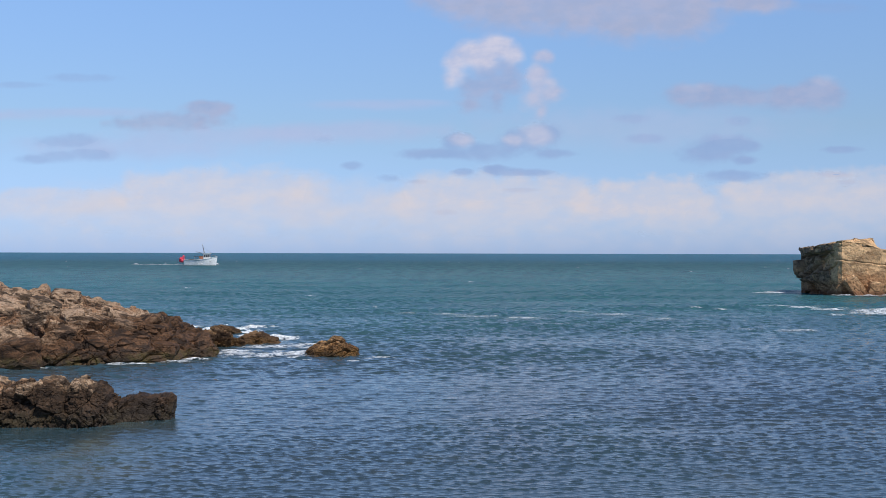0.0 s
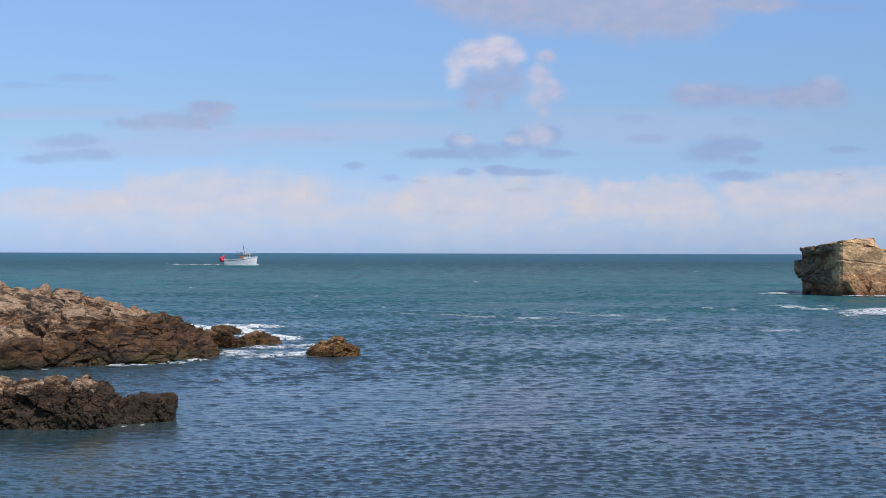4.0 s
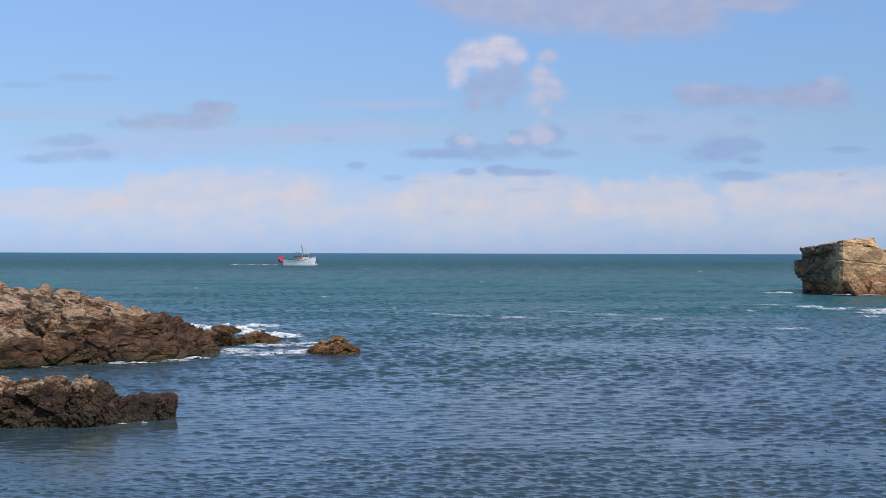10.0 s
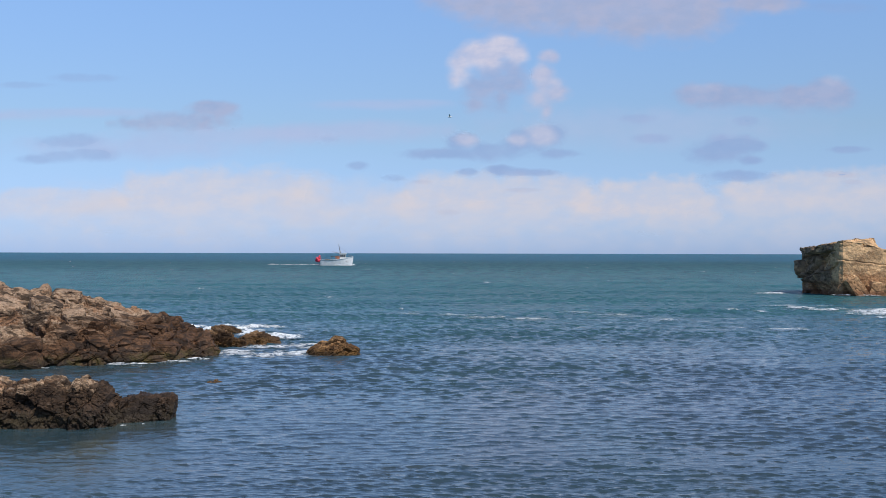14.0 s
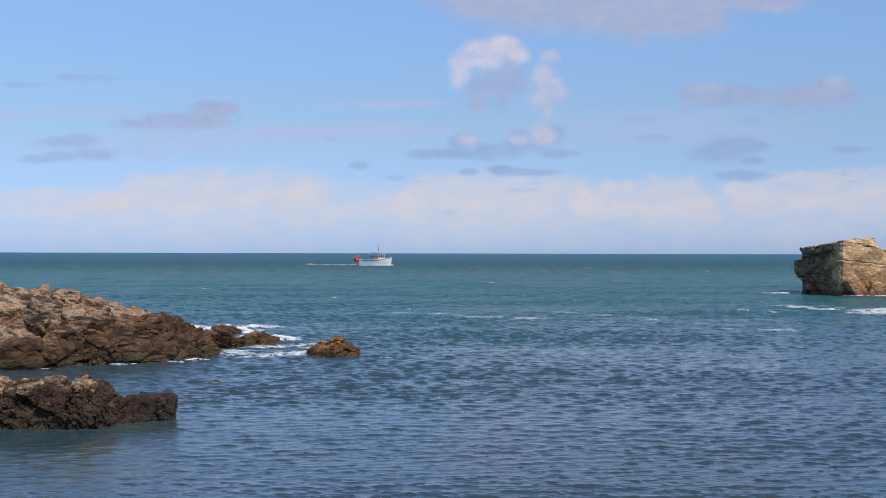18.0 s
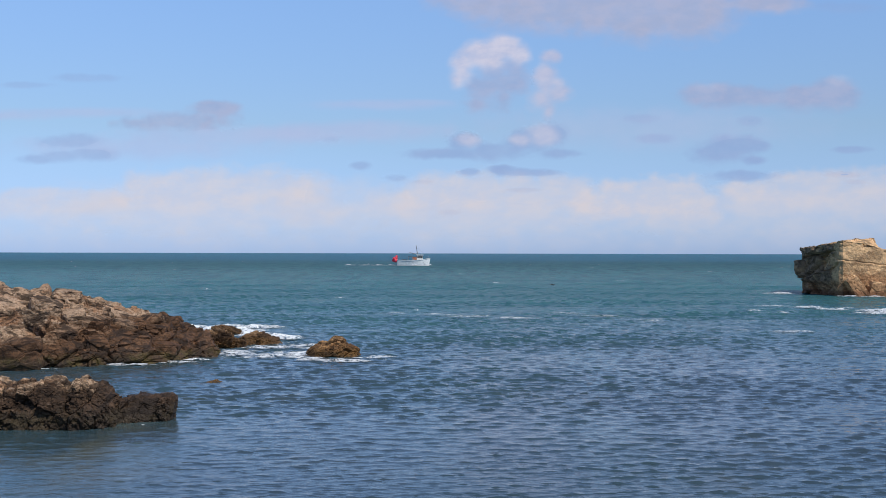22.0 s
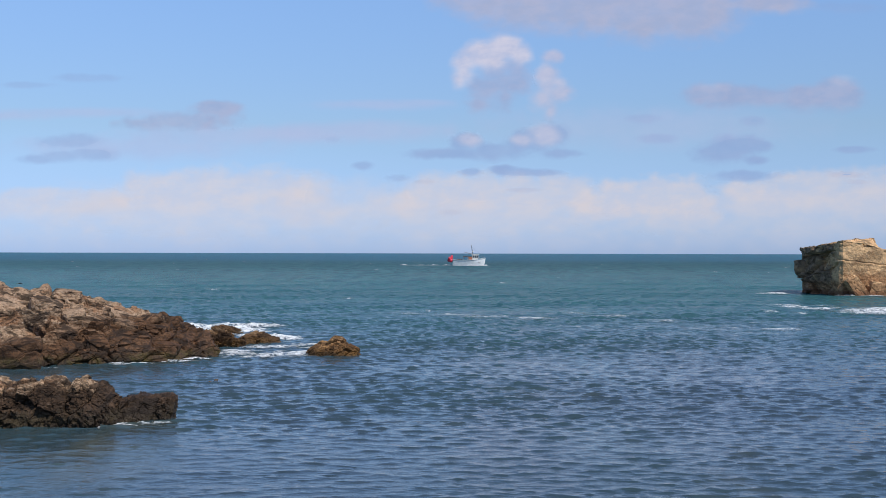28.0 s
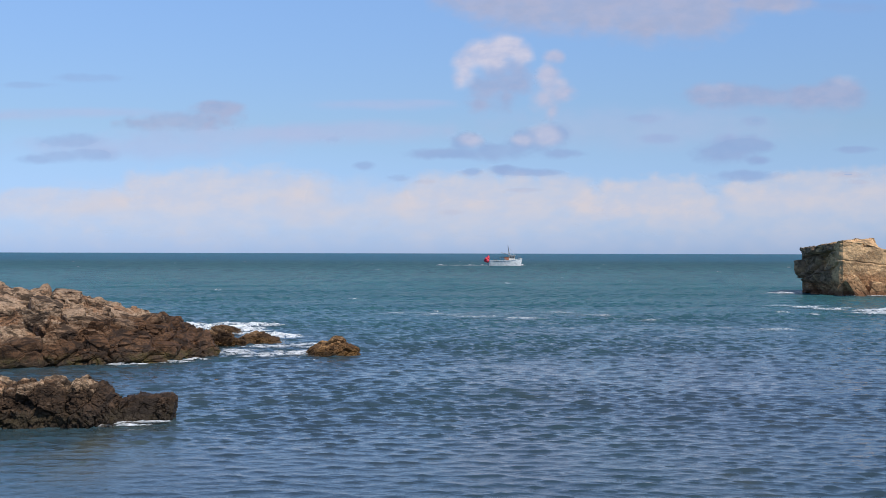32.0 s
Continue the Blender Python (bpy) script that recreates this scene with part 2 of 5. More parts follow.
def quads(name, verts, q, smooth=True, extra=None):
    """A mesh from arrays of vertices and quads; unused vertices are dropped."""
    used = np.unique(q)
    back_to = np.full(len(verts), -1)
    back_to[used] = np.arange(len(used))
    verts, q = np.asarray(verts)[used], back_to[q]
    me = bpy.data.meshes.new(name)
    me.vertices.add(len(verts))
    me.vertices.foreach_set("co", verts.astype(np.float32).ravel())
    me.loops.add(q.size)
    me.loops.foreach_set("vertex_index", q.astype(np.int32).ravel())
    me.polygons.add(len(q))
    me.polygons.foreach_set("loop_start", np.arange(0, q.size, 4, dtype=np.int32))
    me.polygons.foreach_set("use_smooth", np.full(len(q), smooth))
    me.update(calc_edges=True)
    if extra is not None:
        at = me.attributes.new("thickness", "FLOAT", "POINT")
        at.data.foreach_set("value", np.asarray(extra)[used].astype(np.float32))
    return me


def part(name, bm, material, parent, label=""):
    me = bpy.data.meshes.new(name)
    bm.to_mesh(me)
    bm.free()
    me.materials.append(material)
    ob = new(name, me)
    ob.parent = parent
    return tagged(ob, label)


def box(bm, x0, x1, y0, y1, z0, z1, bevel=0.0):
    m = Matrix.LocRotScale(((x0 + x1) / 2, (y0 + y1) / 2, (z0 + z1) / 2), None, (x1 - x0, y1 - y0, z1 - z0))
    made = bmesh.ops.create_cube(bm, size=1, matrix=m)
    if bevel:
        edges = list({e for v in made["verts"] for e in v.link_edges})
        bmesh.ops.bevel(bm, geom=edges, offset=bevel, segments=2, affect="EDGES", profile=0.6)
    return bm


def rod(bm, a, b, r, r2=None, seg=10):
    a, b = Vector(a), Vector(b)
    turn = (b - a).to_track_quat("Z", "Y").to_matrix().to_4x4()
    m = Matrix.Translation((a + b) / 2) @ turn
    bmesh.ops.create_cone(bm, cap_ends=True, segments=seg, radius1=r, radius2=r if r2 is None else r2, depth=(b - a).length, matrix=m)
    return bm


def hashed(i, j, k, salt):
    """Random numbers 0 to 1 on the whole numbers of a lattice."""
    h = (i.astype(np.int64) * 374761393 + j.astype(np.int64) * 668265263 + k.astype(np.int64) * 2147483647 + salt * 1274126177) & 0xFFFFFFFF
    h = ((h ^ (h >> 13)) * 1103515245) & 0xFFFFFFFF
    h = ((h ^ (h >> 16)) * 2246822519) & 0xFFFFFFFF
    return ((h ^ (h >> 15)) & 0xFFFFFF) / 16777215.0


def grain(p, salt=0):
    """Smooth gradient noise, about -1 to 1."""
    c = np.floor(p)
    f = p - c
    u = f * f * f * (f * (f * 6 - 15) + 10)
    out = np.zeros(len(p))
    for a in (0, 1):
        for b in (0, 1):
            for d in (0, 1):
                h = hashed(c[:, 0] + a, c[:, 1] + b, c[:, 2] + d, salt)
                tall = 2 * hashed(c[:, 0] + a, c[:, 1] + b, c[:, 2] + d, salt + 91) - 1
                ring = np.sqrt(1 - tall * tall)
                dot = (f[:, 0] - a) * np.cos(h * 6.2832) * ring + (f[:, 1] - b) * np.sin(h * 6.2832) * ring + (f[:, 2] - d) * tall
                out += dot * np.where(a, u[:, 0], 1 - u[:, 0]) * np.where(b, u[:, 1], 1 - u[:, 1]) * np.where(d, u[:, 2], 1 - u[:, 2])
    return out * 1.5


def fbm(p, scale, octaves=4, seed=0.0):
    p = np.asarray(p, float) * scale + np.array((seed * 17.3, seed * 5.1, seed * 9.7))
    out, amp = np.zeros(len(p)), 1.0
    for k in range(octaves):
        out += amp * grain(p, k)
        p, amp = p * 2.1 + 3.7, amp * 0.54
    return out


def normals_of(v, nu, nv):
    g = v.reshape(nu, nv, 3)
    n = np.cross(np.gradient(g, axis=0), np.gradient(g, axis=1)).reshape(-1, 3)
    return n / np.maximum(np.linalg.norm(n, axis=1, keepdims=True), 1e-9)


def blocks(p, size, stretch, turn, seed, tilt=0.85):
    """Fractured rock: flat-faced blocks, each set and tilted its own way, the crack round each, and a tone for each."""
    m = np.array(Euler([radians(a) for a in turn]).to_matrix())
    w = (np.asarray(p, float) @ m.T) / (size * np.array(stretch)) + np.array((seed * 3.7, seed * 8.3, seed * 1.9))
    step, crack, tone = np.zeros(len(w)), np.zeros(len(w)), np.zeros(len(w))
    for at in range(0, len(w), 60000):
        q = w[at:at + 60000]
        c = np.floor(q)
        d1, d2 = np.full(len(q), 9.0), np.full(len(q), 9.0)
        home, heart = np.zeros((len(q), 3)), np.zeros((len(q), 3))
        for a, b, d in itertools.product((-1, 0, 1), repeat=3):
            g = c + np.array((a, b, d))
            f = g + 0.1 + 0.8 * np.stack([hashed(g[:, 0], g[:, 1], g[:, 2], k) for k in (11, 12, 13)], -1)
            dist = np.sqrt(((q - f) ** 2).sum(1))
            near = dist < d1
            d2 = np.where(near, d1, np.minimum(d2, dist))
            d1 = np.where(near, dist, d1)
            home[near], heart[near] = g[near], f[near]
        pick = [hashed(home[:, 0], home[:, 1], home[:, 2], k) for k in (21, 22, 23, 24, 25)]
        lean = np.stack(pick[:3], -1) * 2 - 1
        step[at:at + 60000] = pick[3] - 0.5 + tilt * 1.6 * (lean * (q - heart)).sum(1)
        crack[at:at + 60000] = np.exp(-(((d2 - d1) / 0.05) ** 2))
        tone[at:at + 60000] = pick[4]
    return step, crack, tone


def add_tone(me, tone):
    at = me.attributes.new("tone", "FLOAT", "POINT")
    at.data.foreach_set("value", tone.astype(np.float32))


def rock(name, stations, nu, nv, power, big, block, fine, size, seed, material, label, turn=(18, 12, 0), stretch=(1.3, 1.0, 0.6), sink=0.7):
    """A rock as a loaf over stations (x, back, front, height), broken into blocks at three sizes."""
    st = np.array(stations, float)
    s = np.concatenate([[0], np.cumsum(np.hypot(np.diff(st[:, 0]), np.diff(st[:, 3])) + 0.02)])
    u = np.linspace(0, s[-1], nu)
    x, yb, yf, zt = (np.interp(u, s, st[:, k]) for k in range(4))
    a = np.concatenate([np.linspace(0, np.pi * 0.42, nv // 5, endpoint=False), np.linspace(np.pi * 0.42, np.pi, nv - nv // 5)])
    c, sn = np.cos(a), np.sin(a)
    cy, cz = np.sign(c) * np.abs(c) ** power, np.abs(sn) ** power
    mid, half = (yb + yf) / 2, (yb - yf) / 2
    v = np.empty((nu, nv, 3))
    v[..., 0] = x[:, None]
    v[..., 1] = mid[:, None] + half[:, None] * cy[None]
    v[..., 2] = -sink + (zt[:, None] + sink) * cz[None]
    v = v.reshape(-1, 3)
    n = normals_of(v, nu, nv)
    if n.reshape(nu, nv, 3)[nu // 2, nv // 2, 2] < 0:
        n = -n
    lift = fbm(v, 0.8 / size, 3, seed) * big
    bent = v + 0.05 * size * np.stack([fbm(v, 1.1 / size, 3, seed + k) for k in (5, 6, 7)], -1)
    s1, c1, t1 = blocks(bent, size, stretch, turn, seed)
    s2, c2, t2 = blocks(bent + n * 0.3, size * 0.42, stretch, (turn[0] + 9, turn[1], 20), seed + 4)
    s3, c3, t3 = blocks(bent + n * 0.2, size * 0.16, stretch, (turn[0] - 12, turn[1] + 8, 50), seed + 8)
    rough = np.clip(0.65 + 0.9 * fbm(v, 0.7 / size, 2, seed + 9), 0.25, 1.5)
    rough = rough * (1 - 0.55 * np.clip(n[:, 2], 0, 1) ** 2)
    lift += s1 * block - c1 * block * 0.35 + (s2 * block * 0.75 - c2 * block * 0.18) * rough + (s3 * block * 0.40 - c3 * block * 0.06) * rough
    lift += fbm(v, 6.0 / size, 4, seed + 2) * fine
    v = v + n * lift[:, None]
    me = quads(name, v, grid_faces(nu, nv)[:, ::-1], False)
    add_tone(me, 0.45 * t1 + 0.35 * t2 + 0.2 * t3)
    me.materials.append(material)
    return tagged(new(name, me), label, "rock")


def crag(name, outline, crest, nu, nw, nc, material, label, seed, size, block, foot=-0.8, carve=None):
    """A steep-sided rock: walls on a closed outline (x, y) up to a crest height at each corner, and a broken top."""
    o = np.array(list(outline) + [outline[0]], float)
    h = np.array(list(crest) + [crest[0]], float)
    s = np.concatenate([[0], np.cumsum(np.hypot(*np.diff(o, axis=0).T))])
    share = np.concatenate([[0], np.cumsum(np.hypot(*np.diff(o, axis=0).T) * np.array([0.12 if y > 112.5 else 1.0 for y in (o[1:, 1] + o[:-1, 1]) / 2]))])
    u = np.interp(np.linspace(0, share[-1], nu), share, s)
    x, y, top = np.interp(u, s, o[:, 0]), np.interp(u, s, o[:, 1]), np.interp(u, s, h)
    top = top + 0.10 * fbm(np.stack([x, y, 0 * x], -1), 1.3, 3, seed)
    mx, my = o[:-1].mean(0)
    t = np.concatenate([np.linspace(0, 1, nw), np.linspace(1, 2, nc + 1)[1:]])
    up, inward = np.clip(t, 0, 1), np.clip(t - 1, 0, 1) * 0.97
    v = np.empty((nu, len(t), 3))
    v[..., 0] = x[:, None] + (mx - x[:, None]) * inward
    v[..., 1] = y[:, None] + (my - y[:, None]) * inward
    v[..., 2] = foot + (top[:, None] - foot) * up[None] + inward[None] * 0.25
    v = v.reshape(-1, 3)
    n = normals_of(v, nu, len(t))
    out = v - np.array((mx, my, 2.0))
    n = np.where((n * out).sum(1)[:, None] < 0, -n, n)
    bent = v + 0.12 * np.stack([fbm(v, 0.8, 3, seed + k) for k in (5, 6, 7)], -1)
    s1, c1, t1 = blocks(bent, size, (0.9, 1.2, 0.75), (6, 14, 0), seed)
    s2, c2, t2 = blocks(bent, size * 0.4, (1.0, 1.2, 0.7), (4, 18, 30), seed + 4)
    s3, c3, t3 = blocks(bent, size * 0.15, (1.2, 1.2, 0.7), (0, 10, 10), seed + 6)
    lift, calm = carve(v)
    lift = lift + calm * block * (s1 - 0.7 * c1 + 0.32 * s2 - 0.25 * c2 + 0.12 * s3 - 0.05 * c3)
    lift = lift + 0.10 * fbm(v, 0.5, 3, seed + 1) + 0.03 * fbm(v, 3.0, 4, seed + 2)
    v = v + n * lift[:, None]
    me = quads(name, v, grid_faces(nu, len(t)), False)
    add_tone(me, 0.5 * t1 + 0.3 * t2 + 0.2 * t3)
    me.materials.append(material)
    return tagged(new(name, me), label, "rock")


# ---- sea ----
def sea_sheet(name, seed, heading, swell, level, lean, fineness, near=15.0):
    """Wind waves running to the shore: short steep chop, and longer waves where the bay opens out."""
    rng = np.random.RandomState(seed)
    rows = [near]
    while rows[-1] < 270:
        rows.append(rows[-1] + fineness * max(0.022, rows[-1] * 0.0016))
    y = np.array(rows)
    cols = int(360 / fineness)
    u = np.linspace(-1, 1, cols)
    half = 0.375 * y + 3.2
    X = (u[None, :] * half[:, None] + lean).astype(np.float32)
    Y = np.repeat(y[:, None], cols, 1).astype(np.float32)
    wide, deep = (2 * half / cols)[:, None], np.gradient(y)[:, None]
    Z, DX, DY, crisp = (np.zeros_like(X) for _ in range(4))
    open_water = np.clip((y - 24) / 50, 0, 1)[:, None]
    power = np.zeros_like(wide)
    curl = (0.9 - 0.35 * open_water).astype(np.float32)
    count = 84
    for k in range(count):
        lam = 0.095 * (50.0 ** (k / (count - 1)))
        ang = radians(heading + rng.normal(0, 25))
        slope = 0.074 if lam < 0.24 else 0.060 if lam < 0.7 else 0.012
        amp = lam / 6.283 * slope * rng.uniform(0.6, 1.4)
        kx, ky = math.cos(ang) * 2 * np.pi / lam, math.sin(ang) * 2 * np.pi / lam
        fit = np.minimum(lam / (abs(math.cos(ang)) * wide + 1e-6), lam / (abs(math.sin(ang)) * deep + 1e-6))
        keep = np.clip((fit - 1.8) / 1.4, 0, 1)
        if 0.20 < lam <= 0.38:
            keep = keep * (0.32 + 0.68 * open_water)
        elif lam > 0.38:
            keep = keep * (0.12 + 0.88 * open_water ** min(1.2, lam / 1.5))
        keep = (keep * amp * (1 + 0.25 * open_water * (lam < 0.8))).astype(np.float32)
        ph = (kx * X + ky * Y + rng.uniform(0, 6.28)).astype(np.float32)
        sn, cs = np.sin(ph), np.cos(ph)
        Z += keep * sn
        if lam < 1.2:
            crisp += keep * sn
            power = power + keep ** 2 / 2
        DX += keep * (curl * math.cos(ang)) * cs
        DY += keep * (curl * math.sin(ang)) * cs
    gust = 0.85 + 0.35 * np.sin(X * 0.21 + 1.3 * np.sin(Y * 0.11) + seed) * np.sin(Y * 0.17 + seed * 2) + 0.25 * np.sin(X * 0.09 - Y * 0.35 + seed)
    gust = np.clip(gust, 0.6, 1.3)
    # flat troughs and sparse, steep little crests
    sigma = np.sqrt(power) + 1e-6
    peaked = sigma * 3.0 * (np.exp(0.30 * np.clip(crisp / sigma, -3, 3)) - 1.05)
    Z = Z - crisp + peaked.astype(np.float32)
    crisp = peaked
    Z = Z * gust + swell * np.sin(Y * 0.5 + 0.12 * X + seed) * np.clip((150 - Y) / 60, 0, 1)
    fade = np.clip((265 - Y) / 120, 0, 1)
    lean_on = crisp * gust * (1.4 - 1.1 * open_water)          # crests lean towards the shore
    v = np.stack([X + DX * gust * fade, Y + (DY * gust - lean_on) * fade, Z * fade + level], -1).reshape(-1, 3)
    me = quads(name, v, grid_faces(len(y), cols)[:, ::-1])
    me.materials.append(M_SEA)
    return tagged(new(name, me), "wind-rippled blue-green sea water of the bay", "sea", kind="structure")


water_a = sea_sheet("water_1", 3, -94, 0.02, -0.05, 1.9, 1.0)
water_b = sea_sheet("water_2", 8, -84, 0.015, -0.070, -1.6, 1.5)


def far_sea():
    y = np.concatenate([[-400, -60, 0], np.geomspace(5, 4990, 160)])
    u = np.linspace(-1, 1, 60)
    half = np.maximum(500, 0.75 * np.abs(y) + 300)
    v = np.stack([u[None] * half[:, None], np.repeat(y[:, None], 60, 1), np.repeat((-1.4 + 1.24 * np.clip((y - 200) / 50, 0, 1))[:, None], 60, 1)], -1).reshape(-1, 3)
    me = quads("water", v, grid_faces(len(y), 60)[:, ::-1])
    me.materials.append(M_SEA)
    return tagged(new("water", me), "open teal sea reaching to the horizon", "sea", kind="structure")


water_far = far_sea()


def shore():
    """The low rocky shore on which the camera stands."""
    x, y = np.linspace(-90, 90, 90), np.linspace(-80, 11, 60)
    X, Y = np.meshgrid(x, y, indexing="ij")
    p = np.stack([X.ravel(), Y.ravel(), np.zeros(X.size)], -1)
    bump = fbm(p, 0.35, 4, 50).reshape(X.shape)
    Z = 2.0 + 0.25 * bump - np.clip((Y - 1.5) / 7.0, 0, 1.4) * 2.9 + np.clip(-Y - 10, 0, 60) * 0.05
    me = quads("ground", np.stack([X, Y, Z], -1).reshape(-1, 3), grid_faces(90, 60))
    me.materials.append(M_SHORE)
    return tagged(new("ground", me), "low rocky shore falling to the water", "shore", kind="structure")


ground = shore()

# ---- rocks ----
headland = rock("headland_rock", [
    (-24.0, 51, 36.5, 2.75), (-19.0, 50, 37.0, 2.6), (-15.65, 48.5, 37.5, 2.30), (-14.45, 48.2, 37.6, 1.97), (-13.75, 48.0, 37.7, 2.04),
    (-12.66, 47.5, 38.2, 1.84), (-11.66, 47.0, 38.9, 1.60), (-10.86, 46.7, 39.4, 1.40), (-9.86, 46.3, 39.8, 1.30), (-9.45, 46.2, 40.2, 1.0),
    (-9.16, 46.2, 40.4, 0.72), (-8.7, 46.0, 41.1, 0.58), (-8.3, 45.4, 42.0, 0.32), (-8.05, 44.6, 42.8, -0.3)],
    720, 350, 0.80, 0.20, 0.21, 0.02, 1.25, 1, M_HEAD, "brown-tan sea-worn rocky point with dark weed at the water line", (18, 22, 0), (1.25, 1.0, 0.7))
shore_rock = rock("shore_rock", [
    (-11.5, 27.6, 24.6, 0.8), (-9.28, 27.0, 25.0, 0.80), (-8.81, 26.7, 25.0, 0.77), (-8.45, 26.6, 25.0, 0.88), (-8.04, 26.5, 25.0, 0.89),
    (-7.88, 26.5, 25.0, 0.80), (-7.51, 26.4, 25.05, 0.90), (-7.25, 26.4, 25.1, 0.76), (-7.02, 26.5, 25.3, 0.55), (-6.90, 26.6, 25.5, 0.1), (-6.84, 26.4, 25.7, -0.4)],
    440, 240, 0.50, 0.08, 0.10, 0.015, 0.50, 7, M_SHORE, "dark jagged rock rising from the shallow water", (14, -24, 0), (0.9, 1.0, 1.1))
low_rock = rock("low_rock", [
    (-7.15, 27.2, 26.0, 0.25), (-6.9, 27.2, 25.9, 0.40), (-6.6, 27.3, 25.95, 0.46), (-6.35, 27.2, 26.1, 0.44), (-5.98, 27.1, 26.3, 0.44), (-5.92, 27.0, 26.4, 0.38), (-5.88, 26.9, 26.5, -0.3)],
    240, 150, 0.36, 0.04, 0.06, 0.01, 0.36, 11, M_SHORE, "low flat-topped dark rock beside the jagged one", (10, -20, 0), (0.8, 1.0, 1.1))
small_rock = rock("small_rock", [
    (-4.86, 43.4, 42.9, -0.4), (-4.76, 43.6, 42.8, 0.10), (-4.50, 43.9, 42.6, 0.32), (-4.11, 44.0, 42.5, 0.44), (-3.83, 44.0, 42.5, 0.63), (-3.62, 43.9, 42.6, 0.58), (-3.36, 43.7, 42.8, 0.28), (-3.08, 43.5, 43.0, 0.12), (-2.88, 43.3, 43.2, -0.4)],
    240, 150, 0.75, 0.05, 0.08, 0.015, 0.55, 15, M_WEEDY, "small golden-brown weedy rock washed by the swell", (10, 20, 0), (1.6, 1.0, 0.5))
reef_rock = rock("reef_rock", [
    (-9.75, 48.4, 46.0, 0.35), (-9.45, 48.2, 46.1, 0.50), (-9.2, 48.2, 46.2, 0.44), (-8.95, 48.2, 46.3, 0.62), (-8.6, 48.0, 46.4, 0.62), (-8.3, 47.9, 46.5, 0.45), (-8.05, 47.7, 46.6, 0.22), (-7.7, 47.4, 46.8, 0.10), (-7.5, 47.2, 46.9, -0.3)],
    240, 140, 0.70, 0.07, 0.12, 0.02, 0.45, 19, M_REEF, "brown reef rock off the rocky point")
reef_ledge = rock("reef_ledge", [
    (-8.35, 48.6, 47.6, -0.3), (-8.15, 48.9, 47.5, 0.12), (-7.85, 49.2, 47.6, 0.30), (-7.5, 49.3, 47.8, 0.42), (-7.2, 49.3, 47.9, 0.38), (-6.95, 49.3, 48.2, 0.22), (-6.6, 49.2, 48.3, 0.14), (-6.3, 49.1, 48.5, -0.3)],
    200, 120, 0.70, 0.05, 0.06, 0.02, 0.5, 23, M_REEF, "low golden weedy reef ledge awash in foam")
back_rock = rock("back_rock", [
    (-10.5, 55, 54.0, -0.3), (-10.15, 55.2, 53.9, 0.18), (-9.8, 55.2, 53.9, 0.30), (-9.3, 55.1, 54.0, 0.20), (-8.9, 55, 54.2, -0.3)],
    160, 100, 0.6, 0.05, 0.12, 0.03, 0.5, 27, M_REEF, "dark wet rock behind the reef in the surf")
sunken_rock = rock("sunken_rock", [
    (-6.75, 34.6, 34.1, -0.3), (-6.6, 34.8, 34.0, -0.09), (-6.4, 34.85, 33.95, -0.05), (-6.2, 34.8, 34.0, -0.1), (-6.05, 34.6, 34.2, -0.3)],
    80, 60, 0.8, 0.03, 0.05, 0.02, 0.3, 41, M_WEEDY, "weedy brown rock barely breaking the surface")


def worn(v):
    """Joints, ledges and the undercut foot of the offshore rock, and how broken each side of it is."""
    x, y, z = v.T
    face = np.clip((x - 33.55) / 0.5, 0, 1) * (y < 110)
    d = -0.08 * np.exp(-((z - (3.05 - 0.11 * (x - 34)) - 0.03 * np.sin(x * 5)) / 0.06) ** 2) * face
    d += -0.02 * np.exp(-((z - (1.75 + 0.22 * (x - 35))) / 0.05) ** 2) * face
    side = (1 - face) * (y < 113)
    d += 0.10 * np.exp(-((z - 2.2) / 1.1) ** 2) * side * np.clip((33.4 - x) / 0.8, 0, 1)
    d += -0.45 * np.exp(-((z - (1.6 + 0.42 * (110.3 - y))) / 0.20) ** 2) * side * np.clip((33.6 - x) / 0.4, 0, 1)
    d += -0.35 * np.exp(-((z - 3.75 + 0.1 * (y - 106)) / 0.10) ** 2) * side
    d += -0.55 * np.clip((1.15 - z) / 0.25, 0, 1) * side * np.clip((33.5 - x) / 0.8, 0, 1)
    calm = np.where(z > 4.15, 0.32, 0.05 + 0.95 * side)
    return d, calm


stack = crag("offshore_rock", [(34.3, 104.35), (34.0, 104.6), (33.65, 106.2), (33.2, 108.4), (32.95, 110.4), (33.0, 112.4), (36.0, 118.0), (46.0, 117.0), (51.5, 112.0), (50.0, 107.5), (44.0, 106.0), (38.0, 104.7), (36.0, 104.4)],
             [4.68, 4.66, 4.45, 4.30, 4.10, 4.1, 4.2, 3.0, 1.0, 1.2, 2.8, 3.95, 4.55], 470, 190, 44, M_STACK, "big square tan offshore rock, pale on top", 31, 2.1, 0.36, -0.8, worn)


